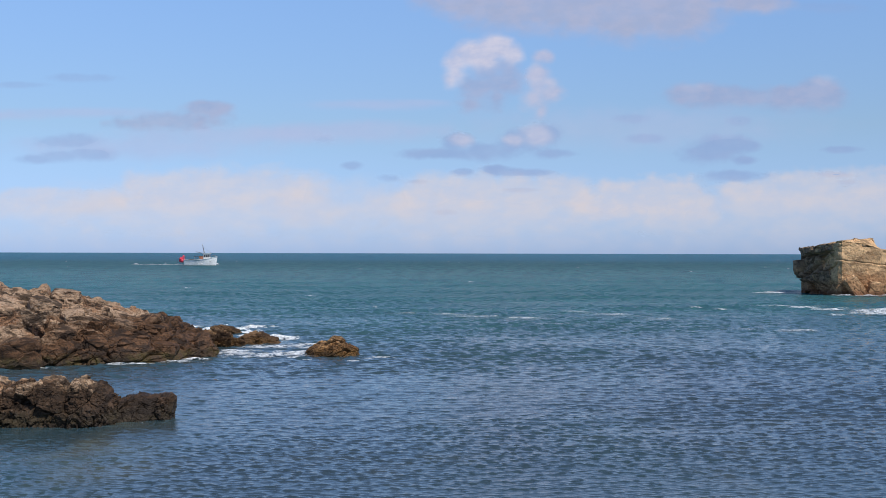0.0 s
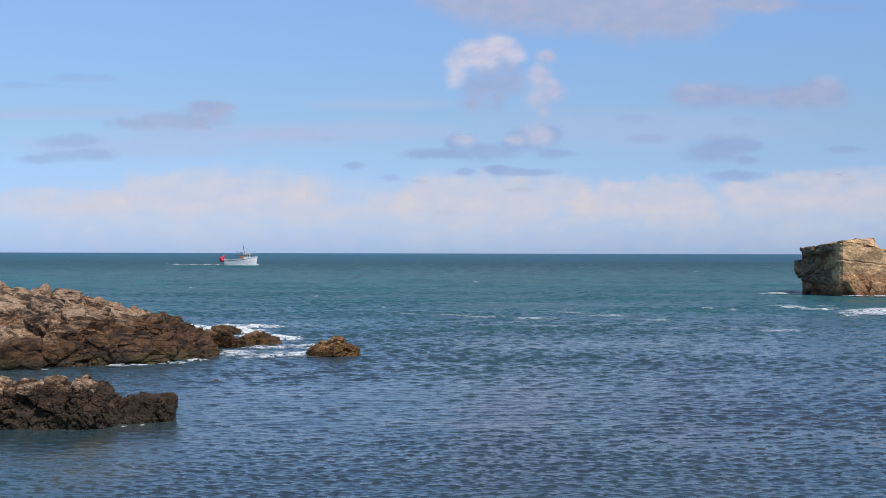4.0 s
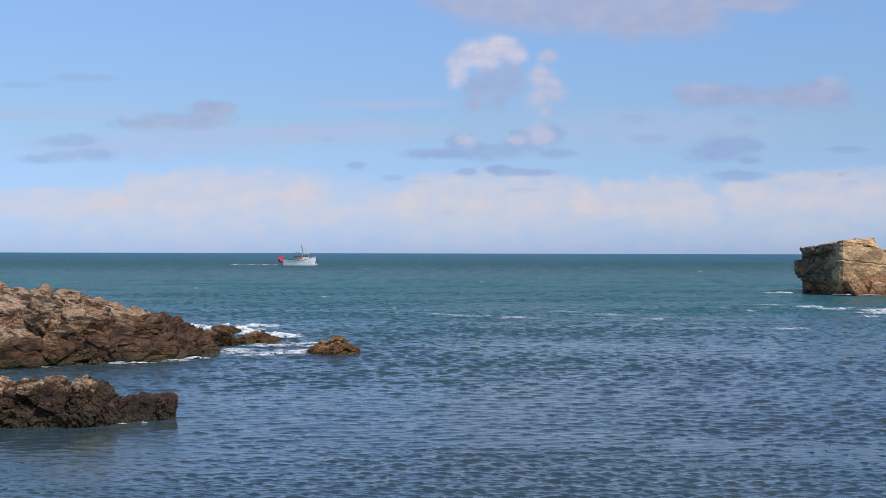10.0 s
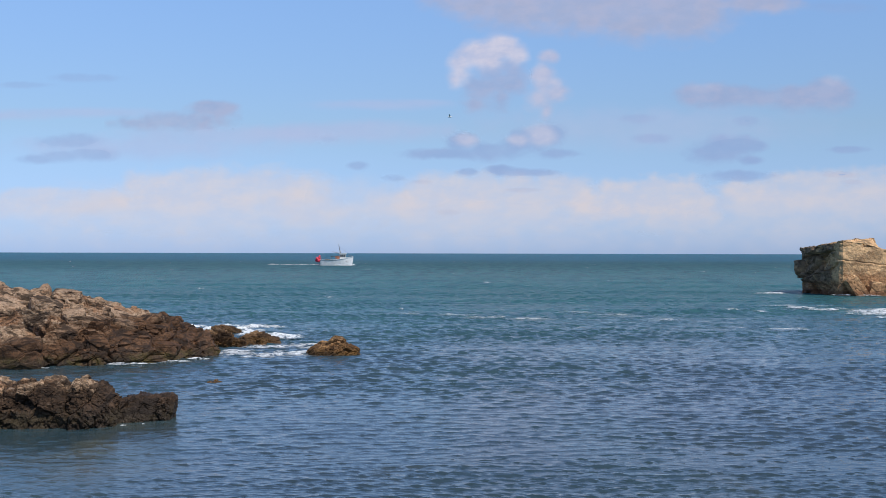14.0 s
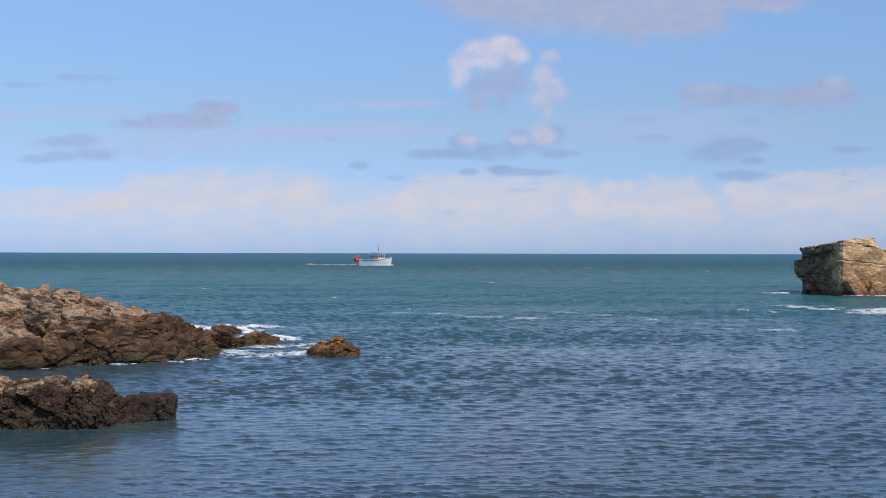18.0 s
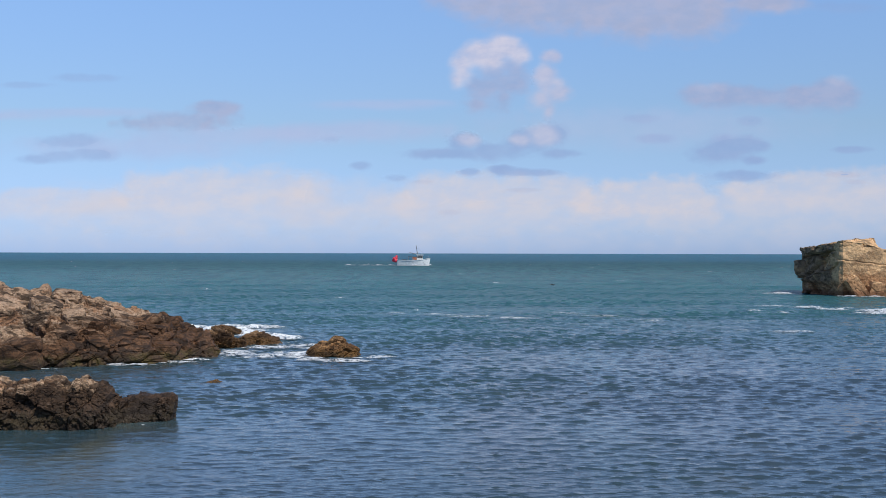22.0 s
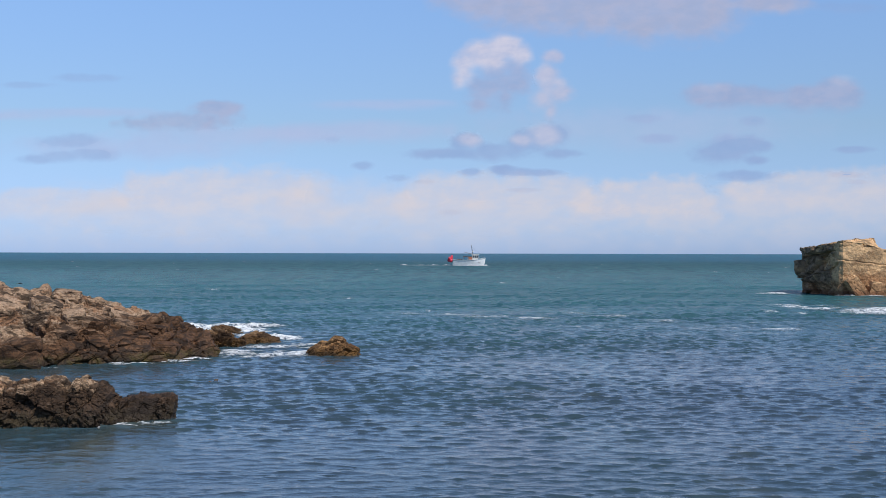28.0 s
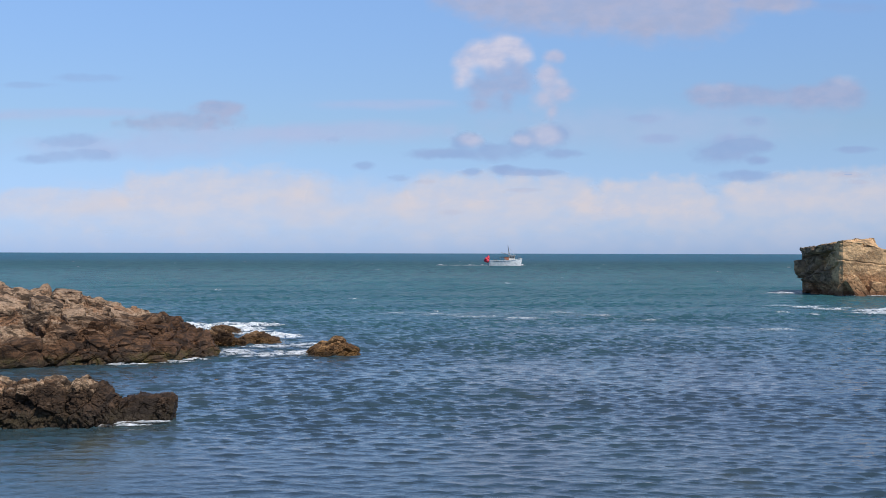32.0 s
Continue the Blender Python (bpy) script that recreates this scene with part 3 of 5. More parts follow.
def boulder(x, y, z, sx, sy, sz, turn, seed, material, label, square=0.62):
    """A worn block: a rounded box with flat breaks and grain."""
    n = 26
    g = np.linspace(-1, 1, n)
    A, B = np.meshgrid(g, g, indexing="ij")
    one = np.ones_like(A)
    sides = [(one, A, B), (-one, B, A), (A, -one, B), (B, one, A), (A, B, one), (B, A, -one)]
    verts, faces = [], []
    for k, side in enumerate(sides):
        verts.append(np.stack(side, -1).reshape(-1, 3))
        faces.append(grid_faces(n, n) + k * n * n)
    v, q = np.concatenate(verts), np.concatenate(faces)
    rest = v
    ball = v / np.linalg.norm(v, axis=1, keepdims=True)
    v = v * square + ball * (1 - square) * 1.15
    st, cr, tone = blocks(v, 1.1, (1, 1, 1), (20, 30, seed * 40), seed)
    v = v + ball * (0.10 * st + 0.12 * fbm(v, 0.9, 4, seed) - 0.05 * cr)[:, None]
    v = v * np.array([sx, sy, sz])
    key = np.unique(np.round(rest, 5), axis=0, return_inverse=True)[1].ravel()
    first = np.unique(key, return_index=True)[1]
    me = quads("boulder", v[first], key[q], False)
    add_tone(me, 0.45 + 0.3 * tone[first])
    me.materials.append(material)
    ob = tagged(new("boulder", me), label, "boulder", "boulders of the rocky point")
    ob.matrix_world = pose(x, y, z, *turn)
    return ob


PALE = "pale tan weathered boulder on the rocky point"
BROWN = "brown weathered block on the rocky point"
boulder(-13.2, 40.45, 1.66, 0.52, 0.5, 0.34, (12, 14, 20), 1, M_HEAD, PALE)
boulder(-12.95, 42.0, 2.08, 0.45, 0.4, 0.20, (4, 8, 10), 2, M_HEAD, PALE)
boulder(-14.4, 40.2, 1.62, 0.75, 0.6, 0.36, (10, 10, -12), 3, M_HEAD, PALE, 0.5)
boulder(-12.25, 40.4, 1.42, 0.36, 0.4, 0.24, (10, -8, 30), 4, M_HEAD, PALE)
boulder(-11.55, 40.6, 1.24, 0.44, 0.4, 0.22, (8, 16, 0), 5, M_HEAD, PALE)
boulder(-13.25, 37.9, 0.40, 0.75, 0.5, 0.45, (10, -6, 8), 6, M_HEAD, BROWN, 0.72)
boulder(-14.4, 37.9, 0.55, 0.5, 0.5, 0.55, (5, 8, -16), 7, M_HEAD, BROWN, 0.7)
boulder(-10.75, 41.2, 1.02, 0.42, 0.4, 0.24, (8, 14, 14), 8, M_HEAD, BROWN)
boulder(-9.9, 41.6, 0.92, 0.46, 0.4, 0.22, (4, 12, -10), 9, M_HEAD, BROWN, 0.7)
boulder(-11.3, 39.6, 0.45, 0.40, 0.4, 0.34, (10, 8, 26), 10, M_HEAD, BROWN)
boulder(-9.4, 41.0, 0.32, 0.5, 0.4, 0.26, (6, 10, 4), 11, M_HEAD, BROWN)
boulder(-13.9, 39.7, 1.15, 0.5, 0.4, 0.26, (14, -10, 4), 12, M_HEAD, BROWN)
boulder(-12.4, 39.6, 0.86, 0.5, 0.42, 0.28, (14, 10, -14), 13, M_HEAD, BROWN)
boulder(35.3, 103.9, 0.55, 0.55, 0.6, 1.15, (0, -32, 6), 14, M_STACK, "tan slab leaning on the offshore rock", 0.8)
boulder(37.2, 103.9, 0.35, 0.95, 0.6, 0.75, (0, 18, 0), 15, M_STACK, "brown slab at the foot of the offshore rock", 0.8)


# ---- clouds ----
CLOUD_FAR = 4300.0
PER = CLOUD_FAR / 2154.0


def cloud(name, puffs, material, label, opacity=1.0, bulge=0.16, rag=0.55, step=2.0, seed=0, soft=0.8, fade=0.0, billow=0.25):
    """One cloud far off over the sea: puffs (side, height, half width, half height) in sight units of a 2154th."""
    lo = np.array(puffs, float)
    cx, cz = lo[:, 0].mean(), lo[:, 1].mean()
    x0, x1 = (lo[:, 0] - lo[:, 2] * 1.35).min(), (lo[:, 0] + lo[:, 2] * 1.35).max()
    z0, z1 = (lo[:, 1] - lo[:, 3] * 1.5).min(), (lo[:, 1] + lo[:, 3] * 1.5).max()
    z0 = max(z0, -3.0)
    gx, gz = np.arange(x0, x1 + step, step), np.arange(z0, z1 + step, step * 0.75)
    X, Z = np.meshgrid(gx, gz, indexing="ij")
    p = np.stack([X.ravel(), np.full(X.size, seed * 40.0), Z.ravel() * 1.5], -1)
    n1, n2 = fbm(p, 0.020, 3, seed), fbm(p, 0.060, 2, seed + 5)
    wob = (n1 * rag + n2 * rag * 0.28).reshape(X.shape)
    d = np.full(X.shape, -9.0)
    for a, b, rx, rz in lo:
        q = np.hypot((X - a) / rx, (Z - b) / np.where(Z > b, rz, rz * 1.15))
        e = 1.0 - q
        d = np.logaddexp(d * 4.5, e * 4.5) / 4.5
    smooth = d
    d = d + wob * 0.5 + 0.28
    low = np.clip((lo[:, 1].mean() - Z) / max(1.0, 0.5 * (z1 - z0)), 0, 1)
    alpha = np.clip(d / (soft * (1 + 0.5 * low)), 0, 1)
    fluff = np.clip(0.5 + 0.6 * n1 + 0.1 * n2, 0, 1).reshape(X.shape)
    alpha = alpha * alpha * (3 - 2 * alpha) * opacity * (1 - billow + billow * fluff)
    if fade:
        alpha = alpha * np.clip((Z - z0) / (z1 - z0) / fade, 0, 1) ** 1.5
    depth = bulge * np.median(lo[:, 3]) * (np.clip(smooth + 0.25, 0, 1.2) + 0.09 * n1.reshape(X.shape))
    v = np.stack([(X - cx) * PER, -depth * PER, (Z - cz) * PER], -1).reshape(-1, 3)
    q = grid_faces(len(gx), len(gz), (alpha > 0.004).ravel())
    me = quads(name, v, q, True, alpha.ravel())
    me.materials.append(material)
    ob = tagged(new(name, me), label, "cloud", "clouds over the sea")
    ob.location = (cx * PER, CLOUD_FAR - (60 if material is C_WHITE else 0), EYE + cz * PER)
    return ob


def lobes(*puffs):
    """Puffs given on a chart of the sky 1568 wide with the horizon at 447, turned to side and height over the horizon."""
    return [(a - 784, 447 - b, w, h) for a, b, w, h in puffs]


C_GREY = cloud_material("grey_cloud", (0.58, 0.55, 0.68), (0.47, 0.48, 0.65))
C_TOP = cloud_material("warm_grey_cloud", (0.45, 0.46, 0.615), (0.39, 0.43, 0.605))
C_LILAC = cloud_material("lilac_grey_cloud", (0.40, 0.43, 0.62), (0.33, 0.395, 0.61))
C_WHITE = cloud_material("white_cloud", (0.66, 0.635, 0.75), (0.52, 0.54, 0.71))
C_SLATE = cloud_material("slate_cloud", (0.30, 0.40, 0.66), (0.27, 0.38, 0.65))
C_CREAM = cloud_material("cream_cloud", (0.735, 0.645, 0.64), (0.62, 0.605, 0.69))
C_VEIL = cloud_material("veil_cloud", (0.455, 0.52, 0.755), (0.43, 0.505, 0.75))

# ---- surf and foam ----
def foam(name, lobes, height, cell, seed, label, rag=0.9, lace=2.2, body=1.0):
    """A ragged patch of foam over lobes (x, y, half width, half depth), its origin at the water level."""
    lo = np.array(lobes, float)
    ox, oy = lo[:, 0].mean(), lo[:, 1].mean()
    x = np.arange((lo[:, 0] - lo[:, 2] * 1.3).min(), (lo[:, 0] + lo[:, 2] * 1.3).max(), cell)
    y = np.arange((lo[:, 1] - lo[:, 3] * 1.3).min(), (lo[:, 1] + lo[:, 3] * 1.3).max(), cell)
    X, Y = np.meshgrid(x, y, indexing="ij")
    p = np.stack([X.ravel() * 0.8, Y.ravel(), np.full(X.size, seed * 3.0)], -1)
    n1 = fbm(p, lace, 5, seed).reshape(X.shape)
    n2 = fbm(p, lace * 0.3, 3, seed + 3).reshape(X.shape)
    n3 = fbm(p, lace * 3.5, 3, seed + 6).reshape(X.shape)
    d = np.full(X.shape, -9.0)
    for a, b, rx, ry in lo:
        d = np.maximum(d, 1 - np.hypot((X - a) / rx, (Y - b) / ry))
    d = d + rag * (0.35 * n1 + 0.35 * n2) - 0.12
    t = np.clip(d, 0, 1)
    z = height * (t ** 0.9 * (0.6 + 0.3 * n2 + 0.25 * n1) + 0.05 * n3 * (t > 0)) - 0.02
    v = np.stack([X - ox, Y - oy, z], -1).reshape(-1, 3)
    me = quads(name, v, grid_faces(len(x), len(y), (d > 0).ravel()), True, t.ravel() * body)
    me.materials.append(M_FOAM)
    ob = tagged(new(name, me), label, "foam")
    ob.location = (ox, oy, 0.03)
    return ob


def spray(name, x, y, w, h, seed, label):
    """A burst of spray: a ragged sheet of water breaking into drops."""
    rng = random.Random(seed)
    bm = bmesh.new()
    for jet in range(7):
        foot, way, tall = rng.uniform(-0.5, 0.5) * w, rng.gauss(0.05, 0.22), h * rng.uniform(0.35, 1.0)
        for i in range(int(46 * tall / h) + 8):
            t = rng.random() ** 1.2
            px, pz = foot + way * tall * t + rng.gauss(0, 0.05 * w + 0.05 * t * h), tall * t
            r = (0.012 + 0.07 * (1 - t) ** 1.5 * rng.random()) * h
            m = Matrix.LocRotScale((px, rng.gauss(0, 0.10 * w), pz), Euler((rng.random() * 3, rng.random() * 3, rng.random() * 3)), (r, r * rng.uniform(0.5, 1), r * rng.uniform(0.8, 2.0)))
            bmesh.ops.create_icosphere(bm, subdivisions=1, radius=1, matrix=m)
    me = bpy.data.meshes.new(name)
    bm.to_mesh(me)
    bm.free()
    me.polygons.foreach_set("use_smooth", [True] * len(me.polygons))
    me.materials.append(M_SPRAY)
    ob = tagged(new(name, me), label, "spray", kind="stuff")
    ob.location = (x, y, -1.5)
    return ob


def breaker(name, x, y, w, h, seed, label):
    """A white wall of broken water with a torn crest."""
    nx, ny = 110, 34
    X, Y = np.meshgrid(np.linspace(-w, w, nx), np.linspace(-0.45, 0.45, ny), indexing="ij")
    p = np.stack([X.ravel(), Y.ravel(), np.full(X.size, seed * 2.0)], -1)
    n1, n2 = fbm(p, 2.4, 4, seed).reshape(X.shape), fbm(p, 8.0, 4, seed + 2).reshape(X.shape)
    arch = np.clip(1 - (X / w) ** 2, 0, 1)
    ridge = np.exp(-((Y + 0.06 * n1) / 0.20) ** 2)
    Z = h * arch * ridge * np.clip(0.80 + 0.24 * n1 + 0.20 * n2, 0.05, 1.5)
    th = np.clip(arch * 1.6 * (0.5 + 0.8 * ridge), 0, 1.2)
    me = quads(name, np.stack([X + 0.05 * n2, Y, Z - 0.05], -1).reshape(-1, 3), grid_faces(nx, ny), True, th.ravel())
    me.materials.append(M_FOAM)
    ob = tagged(new(name, me), label, "breaker")
    ob.location = (x, y, -1.2)
    return ob


def spray_material():
    n = Nodes("sea_spray")
    a = n.noise(n.coord.outputs["Object"], 14.0, 4, 0.6)
    return n.set(Base_Color=n.mix(a, (0.72, 0.78, 0.82), (0.92, 0.93, 0.94)), Roughness=0.7, Normal=n.bump(a, 0.5, 0.03))


M_SPRAY = spray_material()
surf_point = foam("surf", [(-11.6, 54.5, 1.0, 0.7), (-10.9, 56.3, 1.5, 0.9), (-9.6, 57.0, 1.5, 1.0), (-8.6, 55.2, 1.2, 1.0), (-9.8, 53.3, 1.6, 0.45), (-12.2, 59.5, 1.3, 1.6), (-10.7, 60.3, 1.6, 1.5), (-9.1, 59.3, 1.5, 1.5)], 0.22, 0.05, 1, "white surf breaking behind the rocky point")
surf_tip = foam("surf", [(-8.2, 52.6, 1.0, 0.7), (-7.2, 51.8, 1.0, 0.6), (-6.4, 50.7, 0.8, 0.6)], 0.22, 0.05, 2, "white wash running off the reef ledge")
channel = foam("foam", [(-7.5, 43.8, 1.2, 2.0), (-6.3, 43.6, 1.4, 2.2), (-5.3, 43.4, 1.0, 1.8), (-6.7, 46.4, 1.4, 1.0), (-5.5, 47.4, 1.1, 1.0), (-4.8, 46.0, 0.8, 1.0)], 0.07, 0.05, 3, "lacy foam drifting between the rocks", 1.2, 2.8, 0.62)
wash = foam("foam", [(-4.6, 42.0, 0.8, 0.5), (-3.7, 41.4, 1.4, 0.45), (-2.7, 42.2, 0.9, 0.4), (-2.0, 42.6, 0.6, 0.25), (-5.1, 42.4, 0.6, 0.4), (-4.4, 41.3, 0.8, 0.8), (-3.4, 40.9, 1.2, 0.7), (-2.2, 42.7, 0.5, 0.35)], 0.08, 0.04, 4, "white wash round the small weedy rock", 0.9, 2.2, 0.95)
edge_foam = foam("foam", [(-10.2, 39.45, 1.0, 0.16), (-9.2, 40.1, 0.8, 0.18), (-8.4, 41.2, 0.6, 0.25), (-12.2, 37.9, 0.5, 0.12), (-10.4, 39.3, 0.5, 0.35), (-8.7, 40.5, 0.9, 0.35)], 0.07, 0.03, 5, "thin foam line along the rocky point", 0.9, 2.2, 0.9)
gap_foam = foam("foam", [(-6.75, 25.65, 0.35, 0.28), (-6.4, 25.85, 0.4, 0.16), (-7.0, 25.25, 0.3, 0.16), (-6.1, 25.95, 0.45, 0.22), (-6.5, 25.4, 0.5, 0.25)], 0.06, 0.02, 6, "white wash in the gap between two shore rocks", 0.9, 5.0)
shoals = [
    foam("whitecap", [(2.2, 68.5, 2.2, 2.6), (4.2, 66.6, 1.8, 2.0), (0.8, 69.5, 1.2, 1.4)], 0.09, 0.08, 7, "foam streak on a shoal in open water", 1.7, 1.3, 0.24),
    foam("whitecap", [(8.2, 73.0, 1.6, 2.4), (9.8, 69.5, 2.4, 2.4), (11.6, 65.5, 1.8, 1.8)], 0.08, 0.09, 8, "foam streak on a shoal in open water", 1.7, 1.3, 0.22),
    foam("whitecap", [(14.2, 58.0, 1.9, 1.1), (15.8, 57.0, 1.6, 1.0)], 0.07, 0.06, 9, "faint foam slick on the water", 1.4, 1.6, 0.30),
    foam("whitecap", [(26.6, 75.0, 2.6, 4.5), (28.6, 76.5, 2.0, 4.5), (24.8, 78.0, 1.4, 2.0), (23.6, 80.5, 1.2, 1.2)], 0.16, 0.09, 10, "white breaker over a sunken rock before the stack", 1.5, 1.3, 0.6),
    foam("whitecap", [(30.4, 109.5, 1.4, 2.2), (29.0, 109, 0.9, 1.2)], 0.14, 0.10, 12, "foam washing at the foot of the sea stack", 1.2, 1.1, 0.6),
    foam("whitecap", [(34.4, 103.6, 1.0, 1.0), (36.4, 102.9, 1.4, 1.2), (38.6, 103.6, 1.2, 1.2)], 0.20, 0.08, 13, "foam washing at the foot of the sea stack", 1.1, 1.2, 0.7),
    foam("whitecap", [(23.2, 84.0, 2.0, 1.8), (25.4, 83.0, 1.2, 1.2)], 0.07, 0.09, 14, "faint foam slick on the water", 1.5, 1.2, 0.30),
    foam("whitecap", [(-2.4, 72.0, 2.2, 1.8), (0.0, 70.5, 1.6, 1.4)], 0.07, 0.09, 15, "faint foam slick on the water", 1.6, 1.2, 0.26),
    foam("whitecap", [(21.0, 56.5, 1.5, 1.2), (22.6, 54.5, 1.2, 1.2)], 0.06, 0.07, 16, "faint foam slick on the water", 1.6, 1.6, 0.22),
]
breaker_wide = breaker("breaker", -9.75, 56.0, 1.5, 0.50, 31, "broad white breaker rolling over the reef")
breaker_plume = breaker("breaker", -10.5, 55.8, 0.42, 0.9, 32, "tall white plume thrown up by a wave")
breaker_reef = breaker("breaker", -9.15, 53.4, 0.36, 0.85, 33, "tall white plume beside the reef rock")
breaker_tip = breaker("breaker", -8.95, 55.4, 1.3, 0.66, 34, "white breaker at the end of the reef")
breaker_small = breaker("breaker", -4.45, 42.25, 1.05, 0.50, 35, "white wave breaking on the small rock")
breaker_gap = breaker("breaker", -6.75, 25.8, 0.28, 0.30, 36, "white splash in the gap between two shore rocks")
spray_point = spray("spray", -10.6, 56.0, 0.5, 0.95, 1, "burst of white spray at the rocky point")
spray_reef = spray("spray", -9.6, 53.0, 0.45, 0.85, 2, "burst of white spray at the reef")
spray_small = spray("spray", -4.35, 42.5, 1.0, 0.75, 3, "burst of white spray over the small rock")
spray_gap = spray("spray", -6.85, 25.9, 0.24, 0.20, 4, "splash in the gap between two shore rocks")


def whitecaps():
    """Short crests that break white all over the open water."""
    rng = random.Random(5)
    vs, fs, th = [], [], []
    for i in range(36):
        y = 70 * (9.0 ** (rng.random() ** 1.25))
        x = rng.uniform(-0.42, 0.42) * y
        w = rng.uniform(0.1, 0.5) * (1 + y / 300)
        h = rng.uniform(0.02, 0.06) * (1 + y / 400)
        k = len(vs)
        m = 7
        for j in range(m):
            s = j / (m - 1)
            dy = rng.gauss(0, 0.10)
            up = h * math.sin(math.pi * s) * rng.uniform(0.6, 1.3)
            for b in range(3):
                vs.append((x + (s - 0.5) * 2 * w, y + dy + (b - 1) * 0.35 * (0.4 + math.sin(math.pi * s)), 0.05 + (up if b == 1 else -0.05)))
                th.append(rng.uniform(0.05, 0.35) * math.sin(math.pi * (0.08 + 0.84 * s)))
        for j in range(m - 1):
            for b in range(2):
                fs.append((k + j * 3 + b, k + j * 3 + 3 + b, k + j * 3 + 4 + b, k + j * 3 + 1 + b))
    me = quads("whitecaps", np.array(vs), np.array(fs), True, np.array(th))
    me.materials.append(M_FOAM)
    return tagged(new("whitecaps", me), "small white crests scattered over the open sea", "foam", kind="stuff")


caps = whitecaps()

# ---- fishing boat ----
P_HULL = plain("hull_paint", (0.82, 0.85, 0.85), 0.45)
P_BAND = plain("blue_band", (0.10, 0.22, 0.30), 0.5)
P_WHITE = plain("white_paint", (0.74, 0.74, 0.70), 0.5)
P_ROOF = plain("rust_orange_paint", (0.45, 0.17, 0.09), 0.6)
P_DARK = plain("dark_gear", (0.07, 0.05, 0.045), 0.8)
P_DECK = plain("deck_grey", (0.25, 0.22, 0.19), 0.8)
P_STEEL = plain("dull_steel", (0.28, 0.28, 0.29), 0.45, 0.7)
P_RED = plain("red_buoy_vinyl", (0.78, 0.055, 0.09), 0.45, spread=0.08)
P_GLASS = plain("wheelhouse_glass", (0.02, 0.03, 0.04), 0.08)


def hull_mesh(bm, grow=0.0, z_lo=-0.6, z_hi=None):
    """Hull loft, bow towards +x: (x, half beam, sheer height)."""
    st = [(-4.45, 1.35, 1.45), (-4.0, 1.50, 1.40), (-2.5, 1.62, 1.36), (-0.5, 1.66, 1.42), (1.5, 1.56, 1.58), (2.9, 1.18, 1.80), (3.8, 0.70, 2.00), (4.35, 0.22, 2.14), (4.6, 0.03, 2.20)]
    rows = []
    for i, (x, hb, sh) in enumerate(st):
        top = sh if z_hi is None else z_hi(sh)
        row = []
        for side in (1, -1):
            zs = [z_lo, z_lo * 0.4, 0.1, 0.55 * top, top] if z_hi is None else [z_lo + sh * 0, top]
            for z in (zs if side == 1 else zs[::-1]):
                f = min(1.0, max(0.12, 0.62 + 0.38 * min(1, max(0, (z + 0.6) / 1.9))))
                rake = 0.35 * (z / 1.9) * max(0, (x - 2.5) / 2.4) - 0.12 * max(0, (x - 2.5) / 2.4)
                row.append(bm.verts.new((x + rake, side * (hb * f + grow), z)))
        rows.append(row)
    for a, b in zip(rows, rows[1:]):
        for j in range(len(a) - 1):
            bm.faces.new((a[j], b[j], b[j + 1], a[j + 1]))
    bm.faces.new(rows[0])
    bmesh.ops.recalc_face_normals(bm, faces=bm.faces)
    return bm


